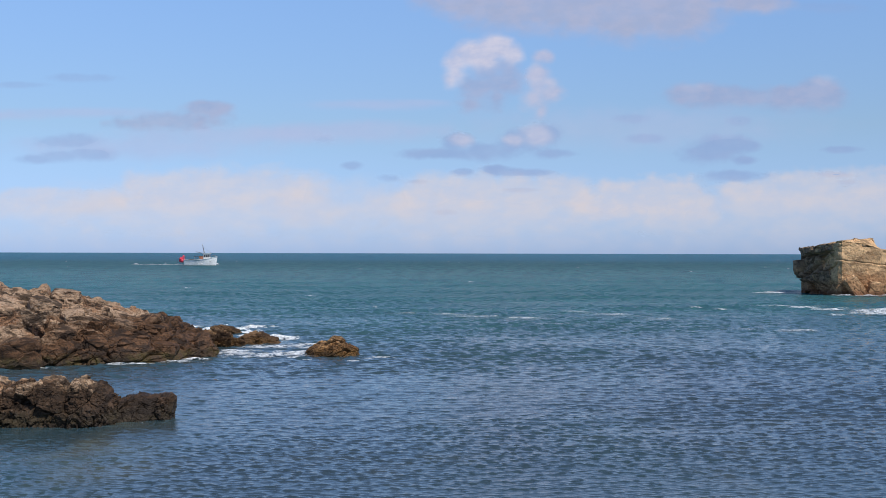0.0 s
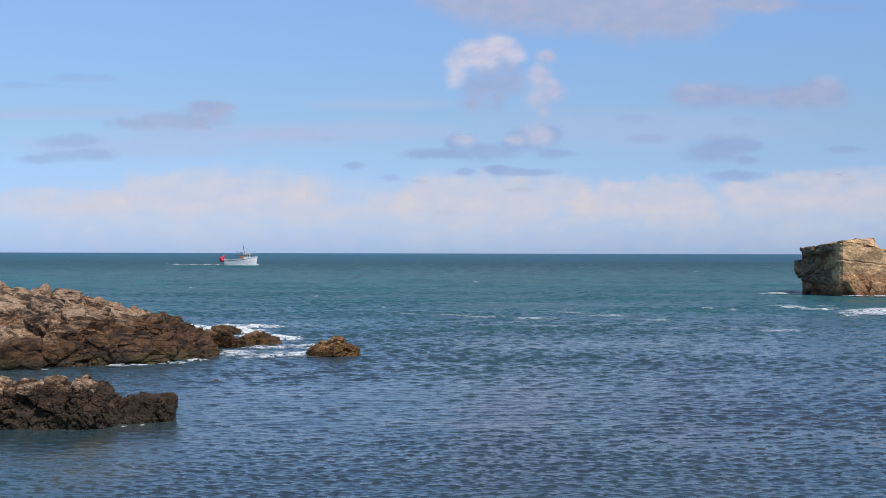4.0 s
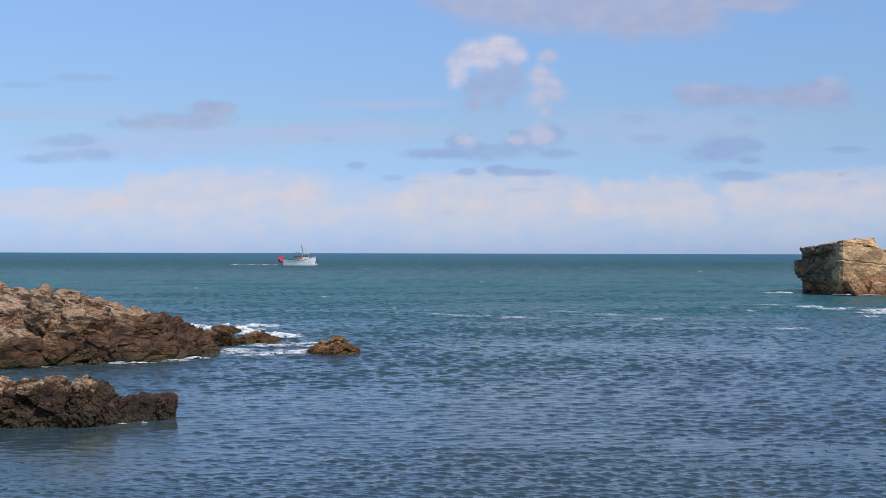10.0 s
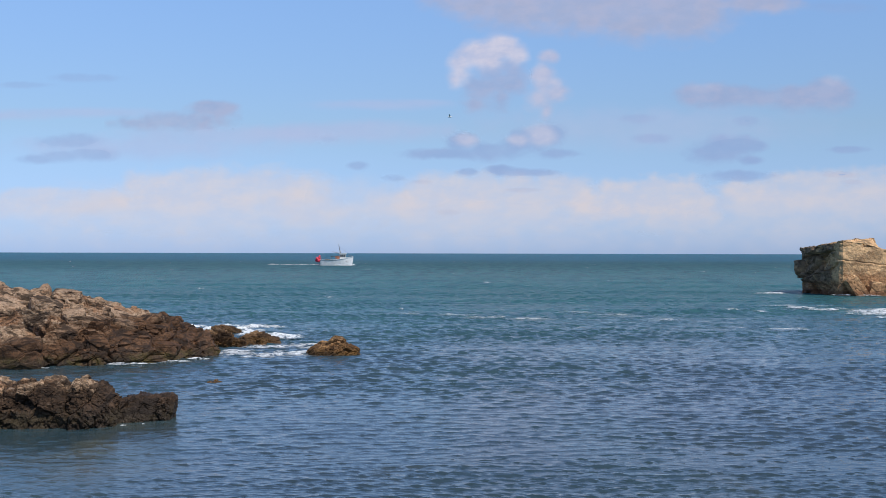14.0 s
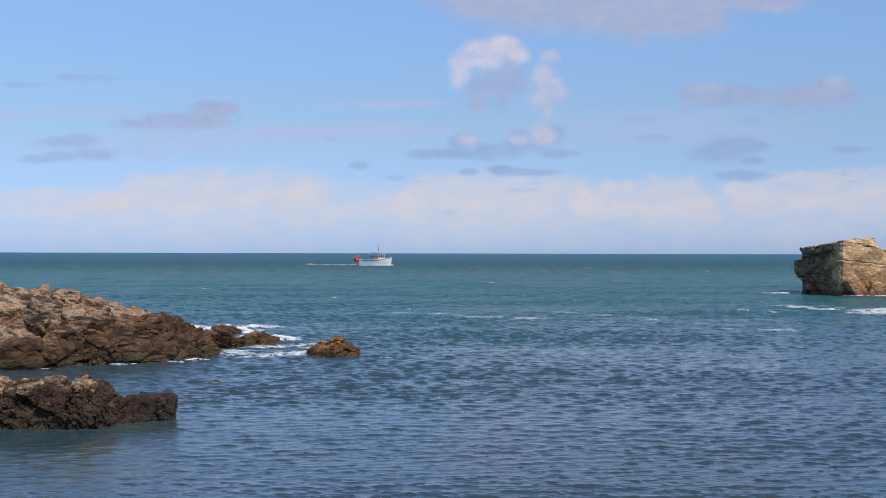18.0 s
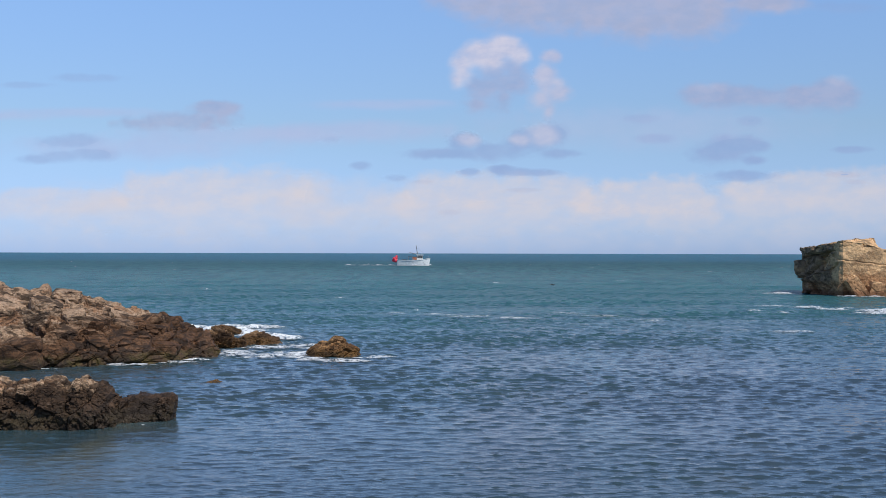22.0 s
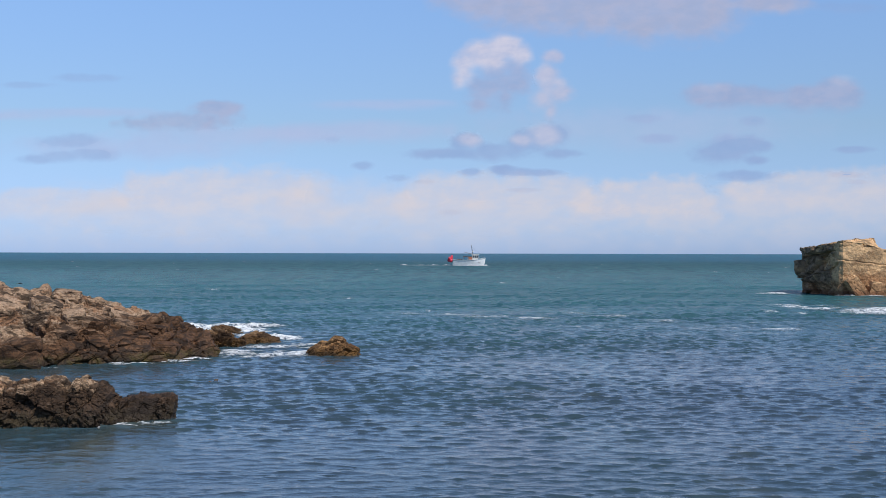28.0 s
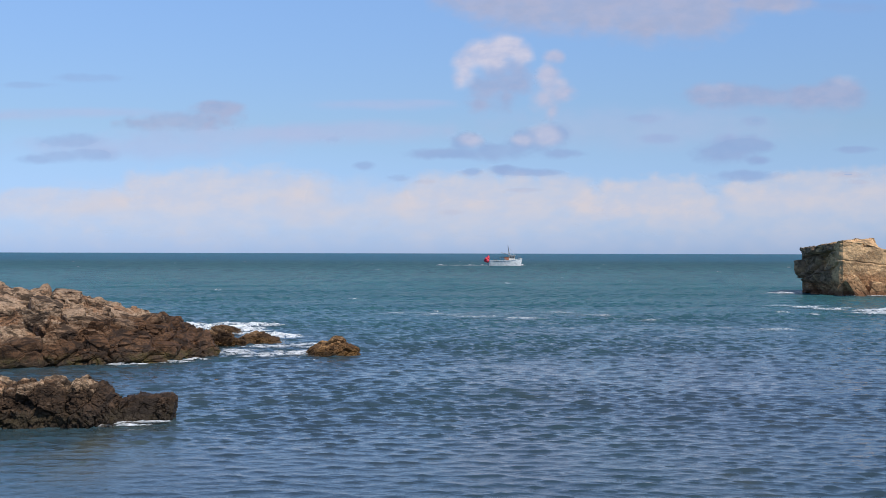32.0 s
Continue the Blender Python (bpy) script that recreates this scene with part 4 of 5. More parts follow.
def fishing_boat():
    boat = tagged(new("fishing_boat"), "small pale fishing boat with red buoys at its stern", "boat")
    hull = part("hull", hull_mesh(bmesh.new()), P_HULL, boat, "pale blue-white hull")
    for s in (1, -1):
        bm = bmesh.new()
        pts = [(-4.45, 1.37, 1.30), (-2.5, 1.64, 1.22), (-0.5, 1.68, 1.28), (1.5, 1.58, 1.44), (2.9, 1.20, 1.66), (3.9, 0.72, 1.88), (4.75, 0.1, 2.08)]
        for a, b in zip(pts, pts[1:]):
            rod(bm, (a[0], s * a[1], a[2]), (b[0], s * b[1], b[2]), 0.06, seg=8)
        part("rubbing_strake", bm, P_BAND, hull, "dark blue rubbing strake")
        bm = bmesh.new()
        for a, b in zip(pts, pts[1:]):
            rod(bm, (a[0], s * (a[1] - 0.06), a[2] + 0.16), (b[0], s * max(0.03, b[1] - 0.06), b[2] + 0.14), 0.05, seg=8)
        part("gunwale", bm, P_WHITE, hull, "white gunwale rail")
    bm = bmesh.new()
    box(bm, -4.4, 3.2, -1.1, 1.1, 0.80, 0.88)
    part("deck", bm, P_DECK, boat)
    house = part("wheelhouse", box(bmesh.new(), 1.05, 2.75, -0.95, 0.95, 0.88, 3.0, 0.06), P_WHITE, boat, "white wheelhouse")
    part("roof", box(bmesh.new(), 0.85, 3.0, -1.08, 1.08, 3.0, 3.14, 0.04), P_WHITE, house, "white overhanging roof")
    for y in (-0.96, 0.96):
        for x in (1.2, 1.72, 2.24):
            part("pane", box(bmesh.new(), x, x + 0.40, y - 0.02, y + 0.02, 2.15, 2.75), P_GLASS, house)
    for y in (-0.62, 0.0, 0.62):
        part("pane", box(bmesh.new(), 2.74, 2.78, y - 0.27, y + 0.27, 2.15, 2.75), P_GLASS, house)
    part("door", box(bmesh.new(), 1.02, 1.06, -0.35, 0.35, 0.95, 2.7), P_ROOF, house, "rust-brown door")
    # open shelter behind the wheelhouse
    shelter = part("shelter", box(bmesh.new(), -1.5, 1.0, -1.15, 1.15, 2.36, 2.50, 0.04), P_DARK, boat, "dark brown shelter roof")
    for x in (-1.4, -0.1):
        for y in (-1.08, 1.08):
            part("post", rod(bmesh.new(), (x, y, 0.88), (x, y, 2.40), 0.05), P_STEEL, shelter)
    part("side_sheet", box(bmesh.new(), -0.2, 1.0, -1.12, -1.06, 1.3, 2.37), P_ROOF, shelter, "rust-brown weather sheet")
    mast = part("mast", rod(bmesh.new(), (1.25, 0, 2.9), (0.72, 0, 5.7), 0.12, 0.07), P_STEEL, boat, "grey raked mast")
    part("crosstree", rod(bmesh.new(), (0.93, -0.6, 4.6), (0.93, 0.6, 4.6), 0.06), P_STEEL, mast)
    part("radar", box(bmesh.new(), 0.85, 1.45, -0.3, 0.3, 3.75, 3.95, 0.05), P_WHITE, mast, "white radar scanner")
    part("lantern", rod(bmesh.new(), (0.72, 0, 5.65), (0.71, 0, 5.85), 0.09), P_WHITE, mast)
    part("boom", rod(bmesh.new(), (1.15, 0, 3.2), (-1.2, 0, 3.7), 0.07), P_STEEL, boat)
    part("stay", rod(bmesh.new(), (0.82, 0, 5.2), (4.5, 0, 2.2), 0.015, seg=6), P_STEEL, boat)
    part("aerial", rod(bmesh.new(), (2.4, 0.7, 3.1), (2.3, 0.7, 4.5), 0.02, 0.012, 6), P_WHITE, boat)
    for x in (3.1, 3.8, 4.35):
        for s in (1, -1):
            hb = {3.1: 0.95, 3.8: 0.62, 4.35: 0.2}[x]
            part("stanchion", rod(bmesh.new(), (x, s * hb, 1.75), (x, s * hb, 2.45 + (x - 3.1) * 0.2), 0.022, seg=6), P_STEEL, boat)
    for s in (1, -1):
        bm = bmesh.new()
        rod(bm, (3.1, s * 0.95, 2.45), (3.8, s * 0.62, 2.59), 0.022, seg=6)
        rod(bm, (3.8, s * 0.62, 2.59), (4.35, s * 0.2, 2.70), 0.022, seg=6)
        part("rail", bm, P_STEEL, boat)
    part("pot_hauler", rod(bmesh.new(), (0.0, -1.35, 1.75), (0.0, -1.2, 1.75), 0.24, seg=16), P_STEEL, boat)
    for x, y, z in ((-2.1, -0.6, 0.88), (-2.1, 0.35, 0.88), (-2.9, -0.6, 0.88), (-2.9, 0.35, 0.88), (-2.15, -0.1, 1.26), (-2.85, 0.1, 1.26)):
        part("creel", box(bmesh.new(), x - 0.35, x + 0.35, y - 0.28, y + 0.42, z, z + 0.38, 0.08), P_DARK, boat, "dark netted creel")
    gantry = bmesh.new()
    for y in (-1.1, 1.1):
        rod(gantry, (-4.3, y, 1.2), (-4.4, y, 2.5), 0.05)
    rod(gantry, (-4.4, -1.1, 2.5), (-4.4, 1.1, 2.5), 0.05)
    part("stern_gantry", gantry, P_STEEL, boat)
    for i, (x, y, z, r) in enumerate(((-4.95, -0.75, 1.25, 0.50), (-5.05, 0.3, 1.25, 0.48), (-4.9, 0.95, 1.35, 0.45), (-4.85, -0.3, 1.95, 0.46), (-5.0, 0.55, 1.9, 0.44), (-5.5, -0.4, 1.30, 0.46), (-4.75, 0.1, 2.4, 0.34), (-5.4, -0.75, 1.8, 0.40))):
        bm = bmesh.new()
        bmesh.ops.create_uvsphere(bm, u_segments=16, v_segments=10, radius=r, matrix=Matrix.LocRotScale((x, y, z), Euler((i * 0.7, i * 1.1, 0)), (1, 1, 1.12)))
        rod(bm, (x, y, z + r), (x, y, z + r * 1.35), r * 0.16)
        for f in bm.faces:
            f.smooth = True
        part("buoy", bm, P_RED, boat, "red inflated buoy")
    return boat


boat = fishing_boat()
wake = foam("wake", [(-6.5, 0, 2.2, 1.0), (-10, 0, 3.0, 1.2), (-14, 0.3, 3.0, 1.2), (-18, 0.2, 2.5, 0.9)], 0.34, 0.10, 20, "white wake trailing behind the fishing boat", 1.0, 0.9)
bow_wave = foam("bow_wave", [(4.9, -0.9, 0.9, 0.9), (3.3, -1.7, 1.4, 0.6), (0.5, -2.0, 2.2, 0.5), (-3, -2.1, 2.2, 0.6)], 0.5, 0.07, 21, "white bow wave along the fishing boat", 0.8, 1.2)
WAKE_AT, BOW_AT = wake.location.copy(), bow_wave.location.copy()

# ---- birds ----
P_GULL = plain("gull_white", (0.88, 0.88, 0.87), 0.8)
P_GULLWING = plain("gull_grey_wing", (0.82, 0.83, 0.84), 0.8)
P_SHAG = plain("shag_black", (0.012, 0.013, 0.014), 0.6)
P_BILL = plain("yellow_bill", (0.6, 0.4, 0.05), 0.5)


def bird(name, label, body_m, wing_m, length, span):
    b = tagged(new(name), label, "bird")
    bm = bmesh.new()
    prof = [(-0.5, 0.02), (-0.42, 0.07), (-0.25, 0.10), (0.0, 0.135), (0.2, 0.12), (0.33, 0.075), (0.40, 0.075), (0.47, 0.055), (0.50, 0.02)]
    rings = []
    for x, r in prof:
        rings.append([bm.verts.new((x * length, math.cos(a) * r * length, math.sin(a) * r * length * (0.4 if x < -0.4 else 1))) for a in [i * math.pi / 5 for i in range(10)]])
    for r0, r1 in zip(rings, rings[1:]):
        for i in range(10):
            bm.faces.new((r0[i], r0[(i + 1) % 10], r1[(i + 1) % 10], r1[i])).smooth = True
    body = part("body", bm, body_m, b)
    part("bill", rod(bmesh.new(), (0.49 * length, 0, 0), (0.60 * length, 0, -0.01), 0.018 * length * 2, 0.006, 8), P_BILL, b)
    wings = []
    for s in (1, -1):
        bm = bmesh.new()
        pts = [(0.0, 0.16, -0.14), (0.25, 0.20, -0.10), (0.55, 0.15, -0.12), (0.85, 0.02, -0.13), (1.0, -0.12, -0.16)]
        top, bot = [], []
        for t, le, te in pts:
            y = s * t * span / 2
            top.append([bm.verts.new((k * length, y, z)) for k, z in ((le, 0.0), ((le + te) / 2, 0.03), (te, 0.0))])
            bot.append(bm.verts.new(((le + te) / 2 * length, y, -0.006)))
        for i in range(len(pts) - 1):
            a, c = top[i], top[i + 1]
            for j in range(2):
                bm.faces.new((a[j], a[j + 1], c[j + 1], c[j]))
            bm.faces.new((a[0], c[0], bot[i + 1], bot[i]))
            bm.faces.new((a[2], bot[i], bot[i + 1], c[2]))
        bmesh.ops.recalc_face_normals(bm, faces=bm.faces)
        wings.append(part("wing", bm, wing_m, b))
    return b, wings


gull, gull_wings = bird("gull", "white gull with grey wings in flight", P_GULL, P_GULLWING, 0.44, 0.95)
shag, shag_wings = bird("shag", "black shag flying low over the sea", P_SHAG, P_SHAG, 0.42, 0.60)

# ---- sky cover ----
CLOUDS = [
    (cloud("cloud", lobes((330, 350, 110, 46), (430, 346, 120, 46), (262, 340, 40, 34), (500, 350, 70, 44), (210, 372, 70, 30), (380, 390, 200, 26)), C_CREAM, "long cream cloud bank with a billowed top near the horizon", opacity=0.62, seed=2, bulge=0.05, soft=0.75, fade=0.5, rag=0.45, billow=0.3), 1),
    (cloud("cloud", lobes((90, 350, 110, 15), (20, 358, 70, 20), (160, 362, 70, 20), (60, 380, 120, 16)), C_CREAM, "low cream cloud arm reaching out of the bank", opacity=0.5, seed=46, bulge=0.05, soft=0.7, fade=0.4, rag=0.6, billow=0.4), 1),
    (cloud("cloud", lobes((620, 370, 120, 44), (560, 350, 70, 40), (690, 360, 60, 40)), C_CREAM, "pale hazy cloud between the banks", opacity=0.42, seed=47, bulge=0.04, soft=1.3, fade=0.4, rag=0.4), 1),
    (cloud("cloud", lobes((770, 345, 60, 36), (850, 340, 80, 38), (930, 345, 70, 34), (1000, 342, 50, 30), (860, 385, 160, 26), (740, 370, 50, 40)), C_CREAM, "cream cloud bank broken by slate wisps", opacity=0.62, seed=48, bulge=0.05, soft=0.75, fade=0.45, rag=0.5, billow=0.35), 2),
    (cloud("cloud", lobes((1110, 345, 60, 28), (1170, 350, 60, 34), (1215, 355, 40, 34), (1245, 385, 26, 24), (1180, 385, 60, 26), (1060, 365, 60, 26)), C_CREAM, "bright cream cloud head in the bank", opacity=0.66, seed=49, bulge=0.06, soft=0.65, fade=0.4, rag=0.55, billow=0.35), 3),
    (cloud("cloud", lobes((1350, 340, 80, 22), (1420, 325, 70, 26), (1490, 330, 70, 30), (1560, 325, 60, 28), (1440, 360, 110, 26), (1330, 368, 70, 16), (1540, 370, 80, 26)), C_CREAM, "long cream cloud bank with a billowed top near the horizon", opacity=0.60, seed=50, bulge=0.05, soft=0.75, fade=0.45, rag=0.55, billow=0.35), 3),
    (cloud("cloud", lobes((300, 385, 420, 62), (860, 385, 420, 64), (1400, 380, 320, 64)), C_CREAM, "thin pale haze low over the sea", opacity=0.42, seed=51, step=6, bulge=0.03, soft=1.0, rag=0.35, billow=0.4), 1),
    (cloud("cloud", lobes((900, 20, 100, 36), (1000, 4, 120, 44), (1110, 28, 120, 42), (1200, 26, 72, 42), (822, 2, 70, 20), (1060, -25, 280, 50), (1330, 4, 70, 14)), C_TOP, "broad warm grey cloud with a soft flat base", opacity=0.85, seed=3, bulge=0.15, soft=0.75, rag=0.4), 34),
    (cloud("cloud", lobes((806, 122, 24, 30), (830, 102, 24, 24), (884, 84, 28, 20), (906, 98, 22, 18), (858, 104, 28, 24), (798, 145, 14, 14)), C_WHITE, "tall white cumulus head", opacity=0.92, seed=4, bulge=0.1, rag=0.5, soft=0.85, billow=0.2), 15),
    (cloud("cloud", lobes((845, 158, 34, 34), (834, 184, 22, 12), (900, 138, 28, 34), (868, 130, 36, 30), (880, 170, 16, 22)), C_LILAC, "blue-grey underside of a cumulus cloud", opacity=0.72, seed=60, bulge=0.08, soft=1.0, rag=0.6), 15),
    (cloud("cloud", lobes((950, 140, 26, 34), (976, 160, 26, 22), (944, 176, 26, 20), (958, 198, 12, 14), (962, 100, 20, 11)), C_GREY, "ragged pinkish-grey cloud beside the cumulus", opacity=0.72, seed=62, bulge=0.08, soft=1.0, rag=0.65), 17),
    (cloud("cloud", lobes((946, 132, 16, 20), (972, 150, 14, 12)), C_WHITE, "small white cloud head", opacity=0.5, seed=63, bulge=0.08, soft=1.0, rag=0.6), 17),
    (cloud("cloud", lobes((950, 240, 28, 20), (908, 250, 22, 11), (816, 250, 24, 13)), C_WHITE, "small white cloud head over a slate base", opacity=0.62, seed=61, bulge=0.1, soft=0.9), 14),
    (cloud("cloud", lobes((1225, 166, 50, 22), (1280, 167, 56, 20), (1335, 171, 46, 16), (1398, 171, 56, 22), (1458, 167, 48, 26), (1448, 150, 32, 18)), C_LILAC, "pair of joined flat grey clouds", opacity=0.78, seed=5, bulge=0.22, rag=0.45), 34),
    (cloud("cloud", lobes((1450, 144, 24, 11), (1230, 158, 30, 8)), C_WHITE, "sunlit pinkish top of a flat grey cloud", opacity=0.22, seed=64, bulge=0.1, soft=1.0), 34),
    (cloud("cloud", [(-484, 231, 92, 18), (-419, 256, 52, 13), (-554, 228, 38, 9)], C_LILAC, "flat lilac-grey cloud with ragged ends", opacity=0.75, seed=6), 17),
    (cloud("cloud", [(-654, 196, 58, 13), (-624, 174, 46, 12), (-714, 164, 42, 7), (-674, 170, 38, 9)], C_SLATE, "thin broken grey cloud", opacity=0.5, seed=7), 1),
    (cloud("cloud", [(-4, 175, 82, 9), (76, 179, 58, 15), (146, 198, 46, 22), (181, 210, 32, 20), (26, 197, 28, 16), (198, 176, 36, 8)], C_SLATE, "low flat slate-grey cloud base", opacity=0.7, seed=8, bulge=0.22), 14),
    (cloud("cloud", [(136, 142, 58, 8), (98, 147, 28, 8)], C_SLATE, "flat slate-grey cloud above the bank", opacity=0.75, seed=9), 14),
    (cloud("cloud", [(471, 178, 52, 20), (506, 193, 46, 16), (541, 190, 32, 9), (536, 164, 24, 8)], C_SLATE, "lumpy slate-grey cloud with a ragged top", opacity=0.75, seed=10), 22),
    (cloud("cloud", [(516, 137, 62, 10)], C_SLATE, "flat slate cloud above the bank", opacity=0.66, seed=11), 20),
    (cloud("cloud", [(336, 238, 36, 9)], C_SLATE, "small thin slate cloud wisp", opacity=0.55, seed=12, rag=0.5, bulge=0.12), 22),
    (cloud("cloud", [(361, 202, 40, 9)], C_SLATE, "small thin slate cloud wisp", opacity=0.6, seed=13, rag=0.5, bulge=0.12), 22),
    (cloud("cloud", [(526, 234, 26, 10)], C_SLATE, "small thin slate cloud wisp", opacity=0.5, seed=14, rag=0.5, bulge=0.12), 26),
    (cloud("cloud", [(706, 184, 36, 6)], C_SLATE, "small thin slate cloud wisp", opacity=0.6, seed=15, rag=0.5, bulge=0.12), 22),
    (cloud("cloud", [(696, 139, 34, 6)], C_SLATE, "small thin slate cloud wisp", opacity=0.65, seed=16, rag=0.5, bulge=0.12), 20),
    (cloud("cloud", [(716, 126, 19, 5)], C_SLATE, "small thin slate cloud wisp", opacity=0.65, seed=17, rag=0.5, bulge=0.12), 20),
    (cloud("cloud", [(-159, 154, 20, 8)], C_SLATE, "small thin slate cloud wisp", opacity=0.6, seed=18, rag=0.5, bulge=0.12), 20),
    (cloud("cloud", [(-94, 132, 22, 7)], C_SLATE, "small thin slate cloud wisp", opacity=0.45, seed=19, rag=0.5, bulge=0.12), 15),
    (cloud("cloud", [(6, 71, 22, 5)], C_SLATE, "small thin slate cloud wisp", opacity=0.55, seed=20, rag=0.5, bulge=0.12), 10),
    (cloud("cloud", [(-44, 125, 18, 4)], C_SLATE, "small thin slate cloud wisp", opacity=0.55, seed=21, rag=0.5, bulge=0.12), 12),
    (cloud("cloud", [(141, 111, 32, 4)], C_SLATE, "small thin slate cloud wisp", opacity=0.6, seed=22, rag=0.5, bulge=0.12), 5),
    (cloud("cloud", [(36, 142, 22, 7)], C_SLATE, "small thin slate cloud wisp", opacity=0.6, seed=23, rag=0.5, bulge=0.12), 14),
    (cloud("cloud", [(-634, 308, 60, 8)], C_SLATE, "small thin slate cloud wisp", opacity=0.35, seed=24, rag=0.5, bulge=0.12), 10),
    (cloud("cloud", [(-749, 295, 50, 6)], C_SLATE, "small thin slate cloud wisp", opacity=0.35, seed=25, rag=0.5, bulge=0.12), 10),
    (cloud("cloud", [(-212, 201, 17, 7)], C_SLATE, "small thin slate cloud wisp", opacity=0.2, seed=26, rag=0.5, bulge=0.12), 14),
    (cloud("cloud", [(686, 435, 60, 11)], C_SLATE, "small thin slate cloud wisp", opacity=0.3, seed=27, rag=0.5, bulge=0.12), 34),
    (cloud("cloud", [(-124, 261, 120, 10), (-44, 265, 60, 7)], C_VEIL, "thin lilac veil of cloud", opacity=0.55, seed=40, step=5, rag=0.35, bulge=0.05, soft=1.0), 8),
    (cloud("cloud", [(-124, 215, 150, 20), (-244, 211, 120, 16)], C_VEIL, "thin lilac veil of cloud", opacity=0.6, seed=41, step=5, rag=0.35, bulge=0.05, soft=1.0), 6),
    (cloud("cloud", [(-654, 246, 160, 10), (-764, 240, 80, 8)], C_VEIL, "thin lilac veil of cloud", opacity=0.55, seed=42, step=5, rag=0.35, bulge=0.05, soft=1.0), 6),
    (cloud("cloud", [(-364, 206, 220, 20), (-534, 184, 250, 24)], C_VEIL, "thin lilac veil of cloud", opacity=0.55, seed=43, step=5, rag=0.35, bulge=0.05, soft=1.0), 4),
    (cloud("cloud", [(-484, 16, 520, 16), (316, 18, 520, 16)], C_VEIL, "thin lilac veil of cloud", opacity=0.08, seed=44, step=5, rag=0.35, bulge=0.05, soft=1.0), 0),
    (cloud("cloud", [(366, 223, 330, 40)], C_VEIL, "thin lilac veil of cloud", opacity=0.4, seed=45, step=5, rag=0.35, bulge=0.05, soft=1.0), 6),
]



# ---- motion of things ----
def level(t):
    """The slow rise and fall of the water in the bay."""
    return 0.03 * math.sin(t * 2 * math.pi / 4.6 + 0.4) + 0.015 * math.sin(t * 2 * math.pi / 7.3)


def pulse(thing, keys, low, high):
    """The wash swells and sinks with the waves: keys (seconds, strength)."""
    x, y = thing.location.x, thing.location.y
    ts, ss = zip(*keys)
    rows = []
    for i in range(65):
        s = float(np.interp(i * 0.5, ts, ss))
        rows.append((i * 0.5, pose(x, y, low + (high - low) * s + level(i * 0.5) - 0.02)))
    walk(thing, rows)


def burst(thing, times, low, high, wide=0.45):
    x, y = thing.location.x, thing.location.y
    rows = [(0.0, low)]
    for t in times:
        rows += [(t - wide, low), (t, high), (t + wide * 1.4, low)]
    rows.append((32.0, low))
    walk(thing, [(t, pose(x, y, z)) for t, z in rows])


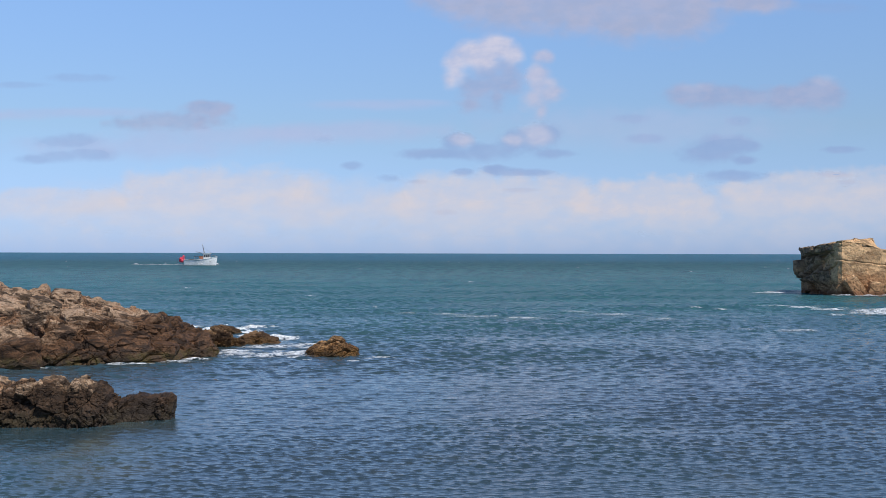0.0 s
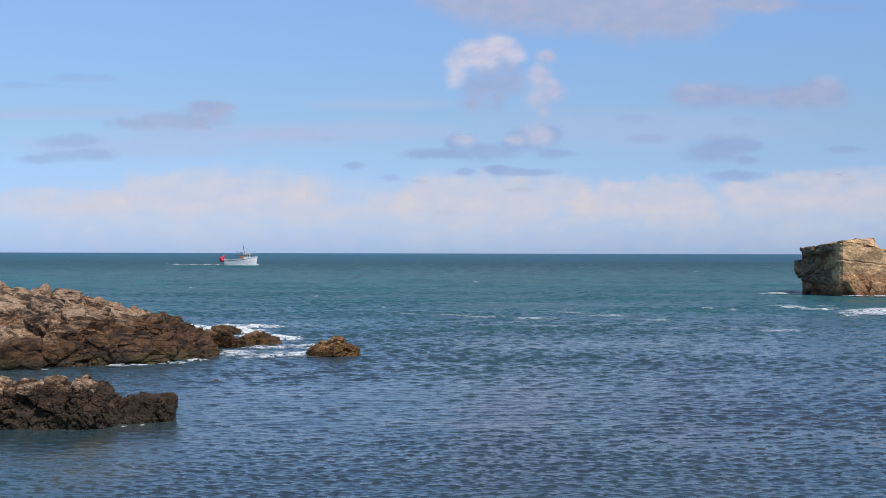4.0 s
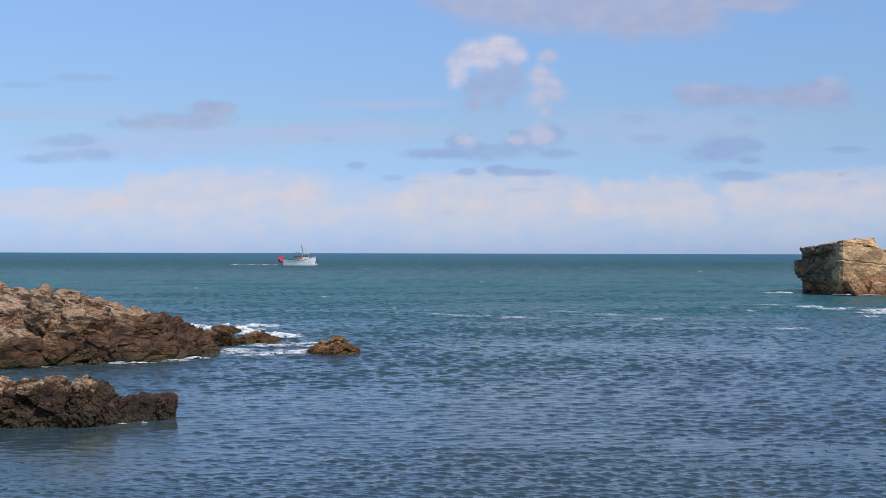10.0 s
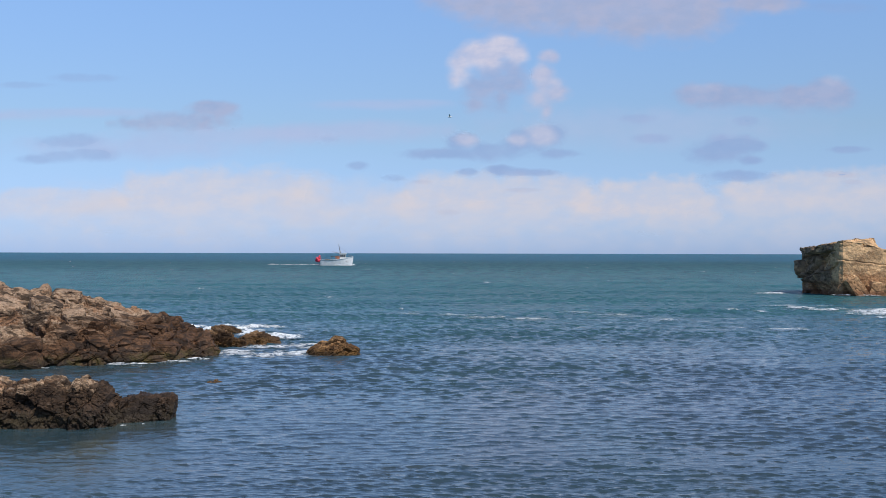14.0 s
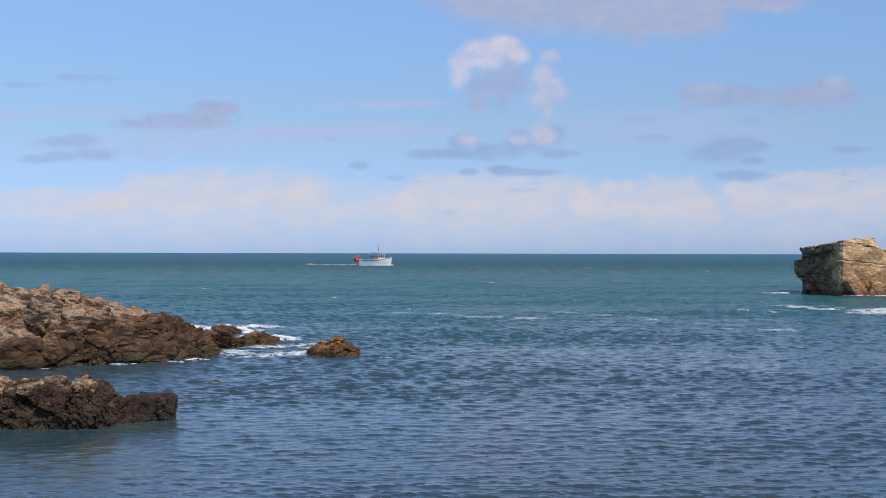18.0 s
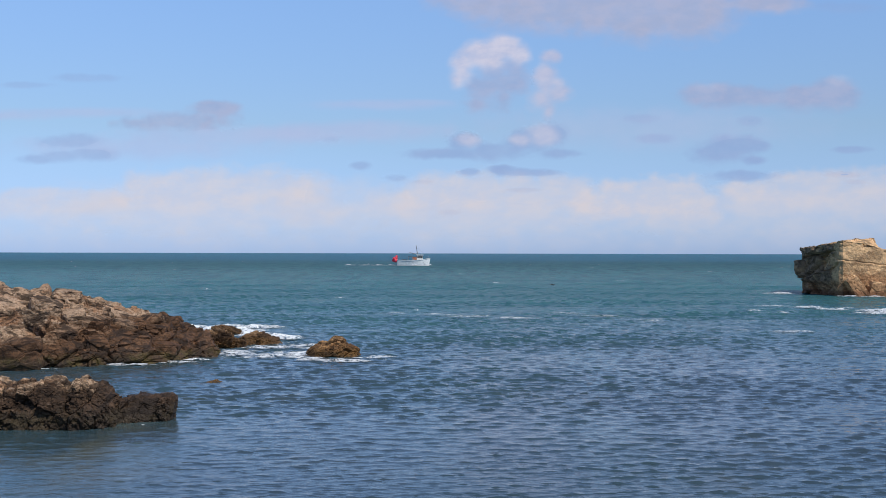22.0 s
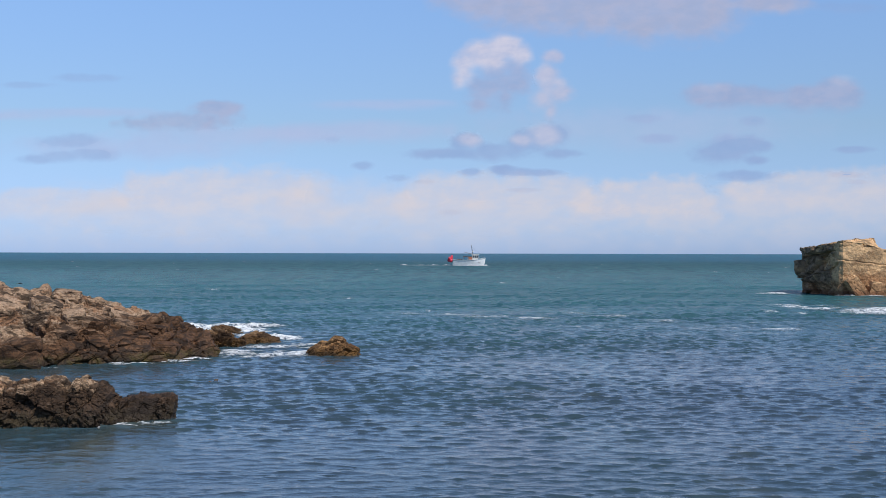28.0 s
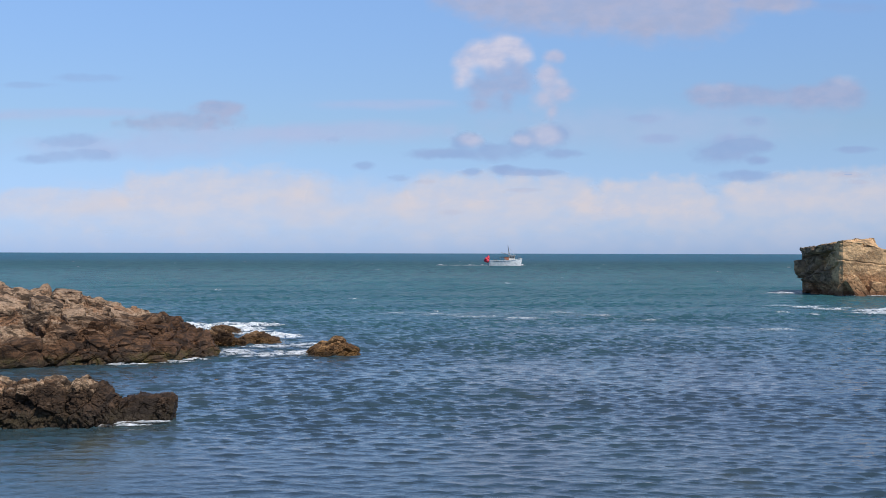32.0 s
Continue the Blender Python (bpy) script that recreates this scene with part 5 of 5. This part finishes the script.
def motions():
    for k, (sheet, vx, vy, z) in enumerate(((water_a, -0.12, -0.42, 0.0), (water_b, 0.10, -0.16, 0.0))):
        rows = []
        for i in range(33):
            lift = level(i)
            rows.append((float(i), pose(vx * i, vy * i, lift)))
        walk(sheet, rows)
    walk(caps, [(0.0, pose(0, 0, 0)), (32.0, pose(4.0, -6.0, 0))])
    track = [(0, 356.5), (3, 408.5), (6, 460.5), (9, 513), (12, 562.5), (14, 595.5), (17, 646.5), (20, 697), (23, 748), (25, 782), (28, 829), (30, 862), (32, 893.5)]
    seconds, side = np.array(track).T
    rows_b, rows_w, rows_f = [], [], []
    for i in range(65):
        t = i * 0.5
        x = (np.interp(t, seconds, side) - 784) * 345 / 2154.0
        z = -0.02 + 0.10 * math.sin(t * 1.9)
        rows_b.append((t, pose(x, 345, z, 1.5 * math.sin(t * 1.3), -1.6 * math.sin(t * 1.9 + 0.9), 0)))
        rows_w.append((t, pose(x + WAKE_AT.x, 345 + WAKE_AT.y, 0.0 + 0.08 * math.sin(t * 1.1))))
        rows_f.append((t, pose(x + BOW_AT.x, 345 + BOW_AT.y, -0.03 + 0.12 * math.sin(t * 1.9 + 2.2))))
    walk(boat, rows_b)
    walk(wake, rows_w)
    walk(bow_wave, rows_f)

    pulse(surf_point, [(0, .5), (1, .5), (2, .6), (3, .9), (4.5, .6), (6, .7), (7, .9), (8, .85), (9, .9), (10, .6), (11, .6), (12, .7), (13, 1), (14, .6), (17, .9), (18, .6), (19, .9), (20, .7), (20.5, .9), (21, .7), (22, .7), (23, .5), (24, .35), (25, .5), (28, .8), (29, 1.15), (30, .85), (31, .9), (32, .9)], -0.26, 0.08)
    pulse(surf_tip, [(0, .5), (3, .5), (6, .95), (7, .9), (8, .6), (10, .9), (12, .5), (13, .5), (14, .9), (17, .5), (20, .4), (22, .9), (23, .5), (25, .4), (28, .6), (30, .4), (32, 1)], -0.13, 0.06)
    pulse(channel, [(0, .8), (3, .8), (8, 1), (9, 1), (12, .8), (17, .8), (22, .9), (24, 1), (25, 1), (28, .8), (32, .9)], -0.12, 0.04)
    pulse(wash, [(0, .6), (1, .9), (2, .4), (3, .4), (6, .4), (7, .7), (8, 1), (9, .7), (10, .4), (14, .4), (17, 1), (18, .6), (19, .9), (20, 1.3), (20.5, 1.2), (21, 1.1), (22, .9), (23, .7), (24, .5), (25, .6), (28, .3), (29, .3), (30, .6), (31, .9), (32, .5)], -0.19, 0.03)
    pulse(edge_foam, [(0, .8), (3, .6), (6, .8), (8, .6), (12, 1), (13, 1), (14, .8), (18, .7), (20, .8), (24, 1), (28, .9), (30, .5), (32, .7)], -0.11, 0.02)
    pulse(gap_foam, [(0, .6), (2, .4), (3, .4), (6, .8), (8, .5), (10, .55), (12, .8), (14, .5), (18, .5), (20, 1), (22, .6), (24, .5), (28, .9), (30, .7), (31, 1.3), (32, 1.1)], -0.11, 0.0)
    for k, patch in enumerate(shoals):
        x, y = patch.location.x, patch.location.y
        walk(patch, [(float(t), pose(x + 0.5 * math.sin(t * 0.5 + k), y + 0.5 * math.sin(t * 0.33 + 2 * k), 0.01 + level(t) + 0.02 * math.sin(t * 1.25 + 1.7 * k))) for t in range(33)])
    burst(breaker_wide, (3.0, 9.2, 13.0, 19.0, 20.5, 31.0), -0.7, -0.02, 0.9)
    burst(breaker_plume, (8.0,), -1.2, -0.02)
    burst(breaker_reef, (22.5,), -1.1, -0.02, 0.4)
    burst(breaker_tip, (6.3, 8.3, 17.0, 29.0), -0.75, -0.02, 0.8)
    burst(breaker_small, (20.1,), -0.6, -0.02, 0.7)
    burst(spray_point, (8.0, 20.0), -1.3, 0.05)
    burst(spray_reef, (17.0, 22.95), -1.2, 0.1)
    burst(spray_small, (20.0,), -1.0, 0.1, 0.4)
    burst(breaker_gap, (31.0,), -0.5, -0.06, 0.7)
    burst(spray_gap, (31.0,), -0.5, 0.1, 0.5)

    per = 110 / 2154.0
    for thing, wings, rows, beat in (
            (gull, gull_wings, [(0.0, pose((-2000 - 784) * per, 110, EYE + 120 * per, 0, 0, 0)), (12.6, pose((511 - 784) * per, 110, EYE + 207 * per)), (13.2, pose((633 - 784) * per, 110, EYE + 219 * per)),
                                (14.0, pose((795 - 784) * per, 110, EYE + 240 * per)), (14.4, pose((875 - 784) * per, 110, EYE + 252 * per)), (16.6, pose((1313 - 784) * per, 110, EYE + 284 * per)), (17.0, pose((1396 - 784) * per, 110, EYE + 281 * per)), (17.4, pose((1481 - 784) * per, 110, EYE + 281 * per)), (18.2, pose((1650 - 784) * per, 110, EYE + 283 * per)), (32.0, pose((4550 - 784) * per, 110, EYE + 330 * per))], 0.42),
            (shag, shag_wings, [(0.0, pose((4420 - 784) * per, 110, 0.75, 0, 0, 180)), (22.6, pose((884 - 784) * per, 110, 0.72, 0, 0, 180)), (23.4, pose((758 - 784) * per, 110, 0.72, 0, 0, 180)), (32.0, pose((-590 - 784) * per, 110, 0.75, 0, 0, 180))], 0.36)):
        walk(thing, rows)
        for s, wing in zip((1, -1), wings):
            n = int(32 / (beat / 2))
            walk(wing, [(i * beat / 2, pose(0, 0, 0.03, s * (38 if i % 2 else -24), 0, 0)) for i in range(n)] + [(32.0, pose(0, 0, 0.03, 0, 0, 0))])
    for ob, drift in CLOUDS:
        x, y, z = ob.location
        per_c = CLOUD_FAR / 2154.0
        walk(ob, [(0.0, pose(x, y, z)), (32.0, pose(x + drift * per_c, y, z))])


motions()
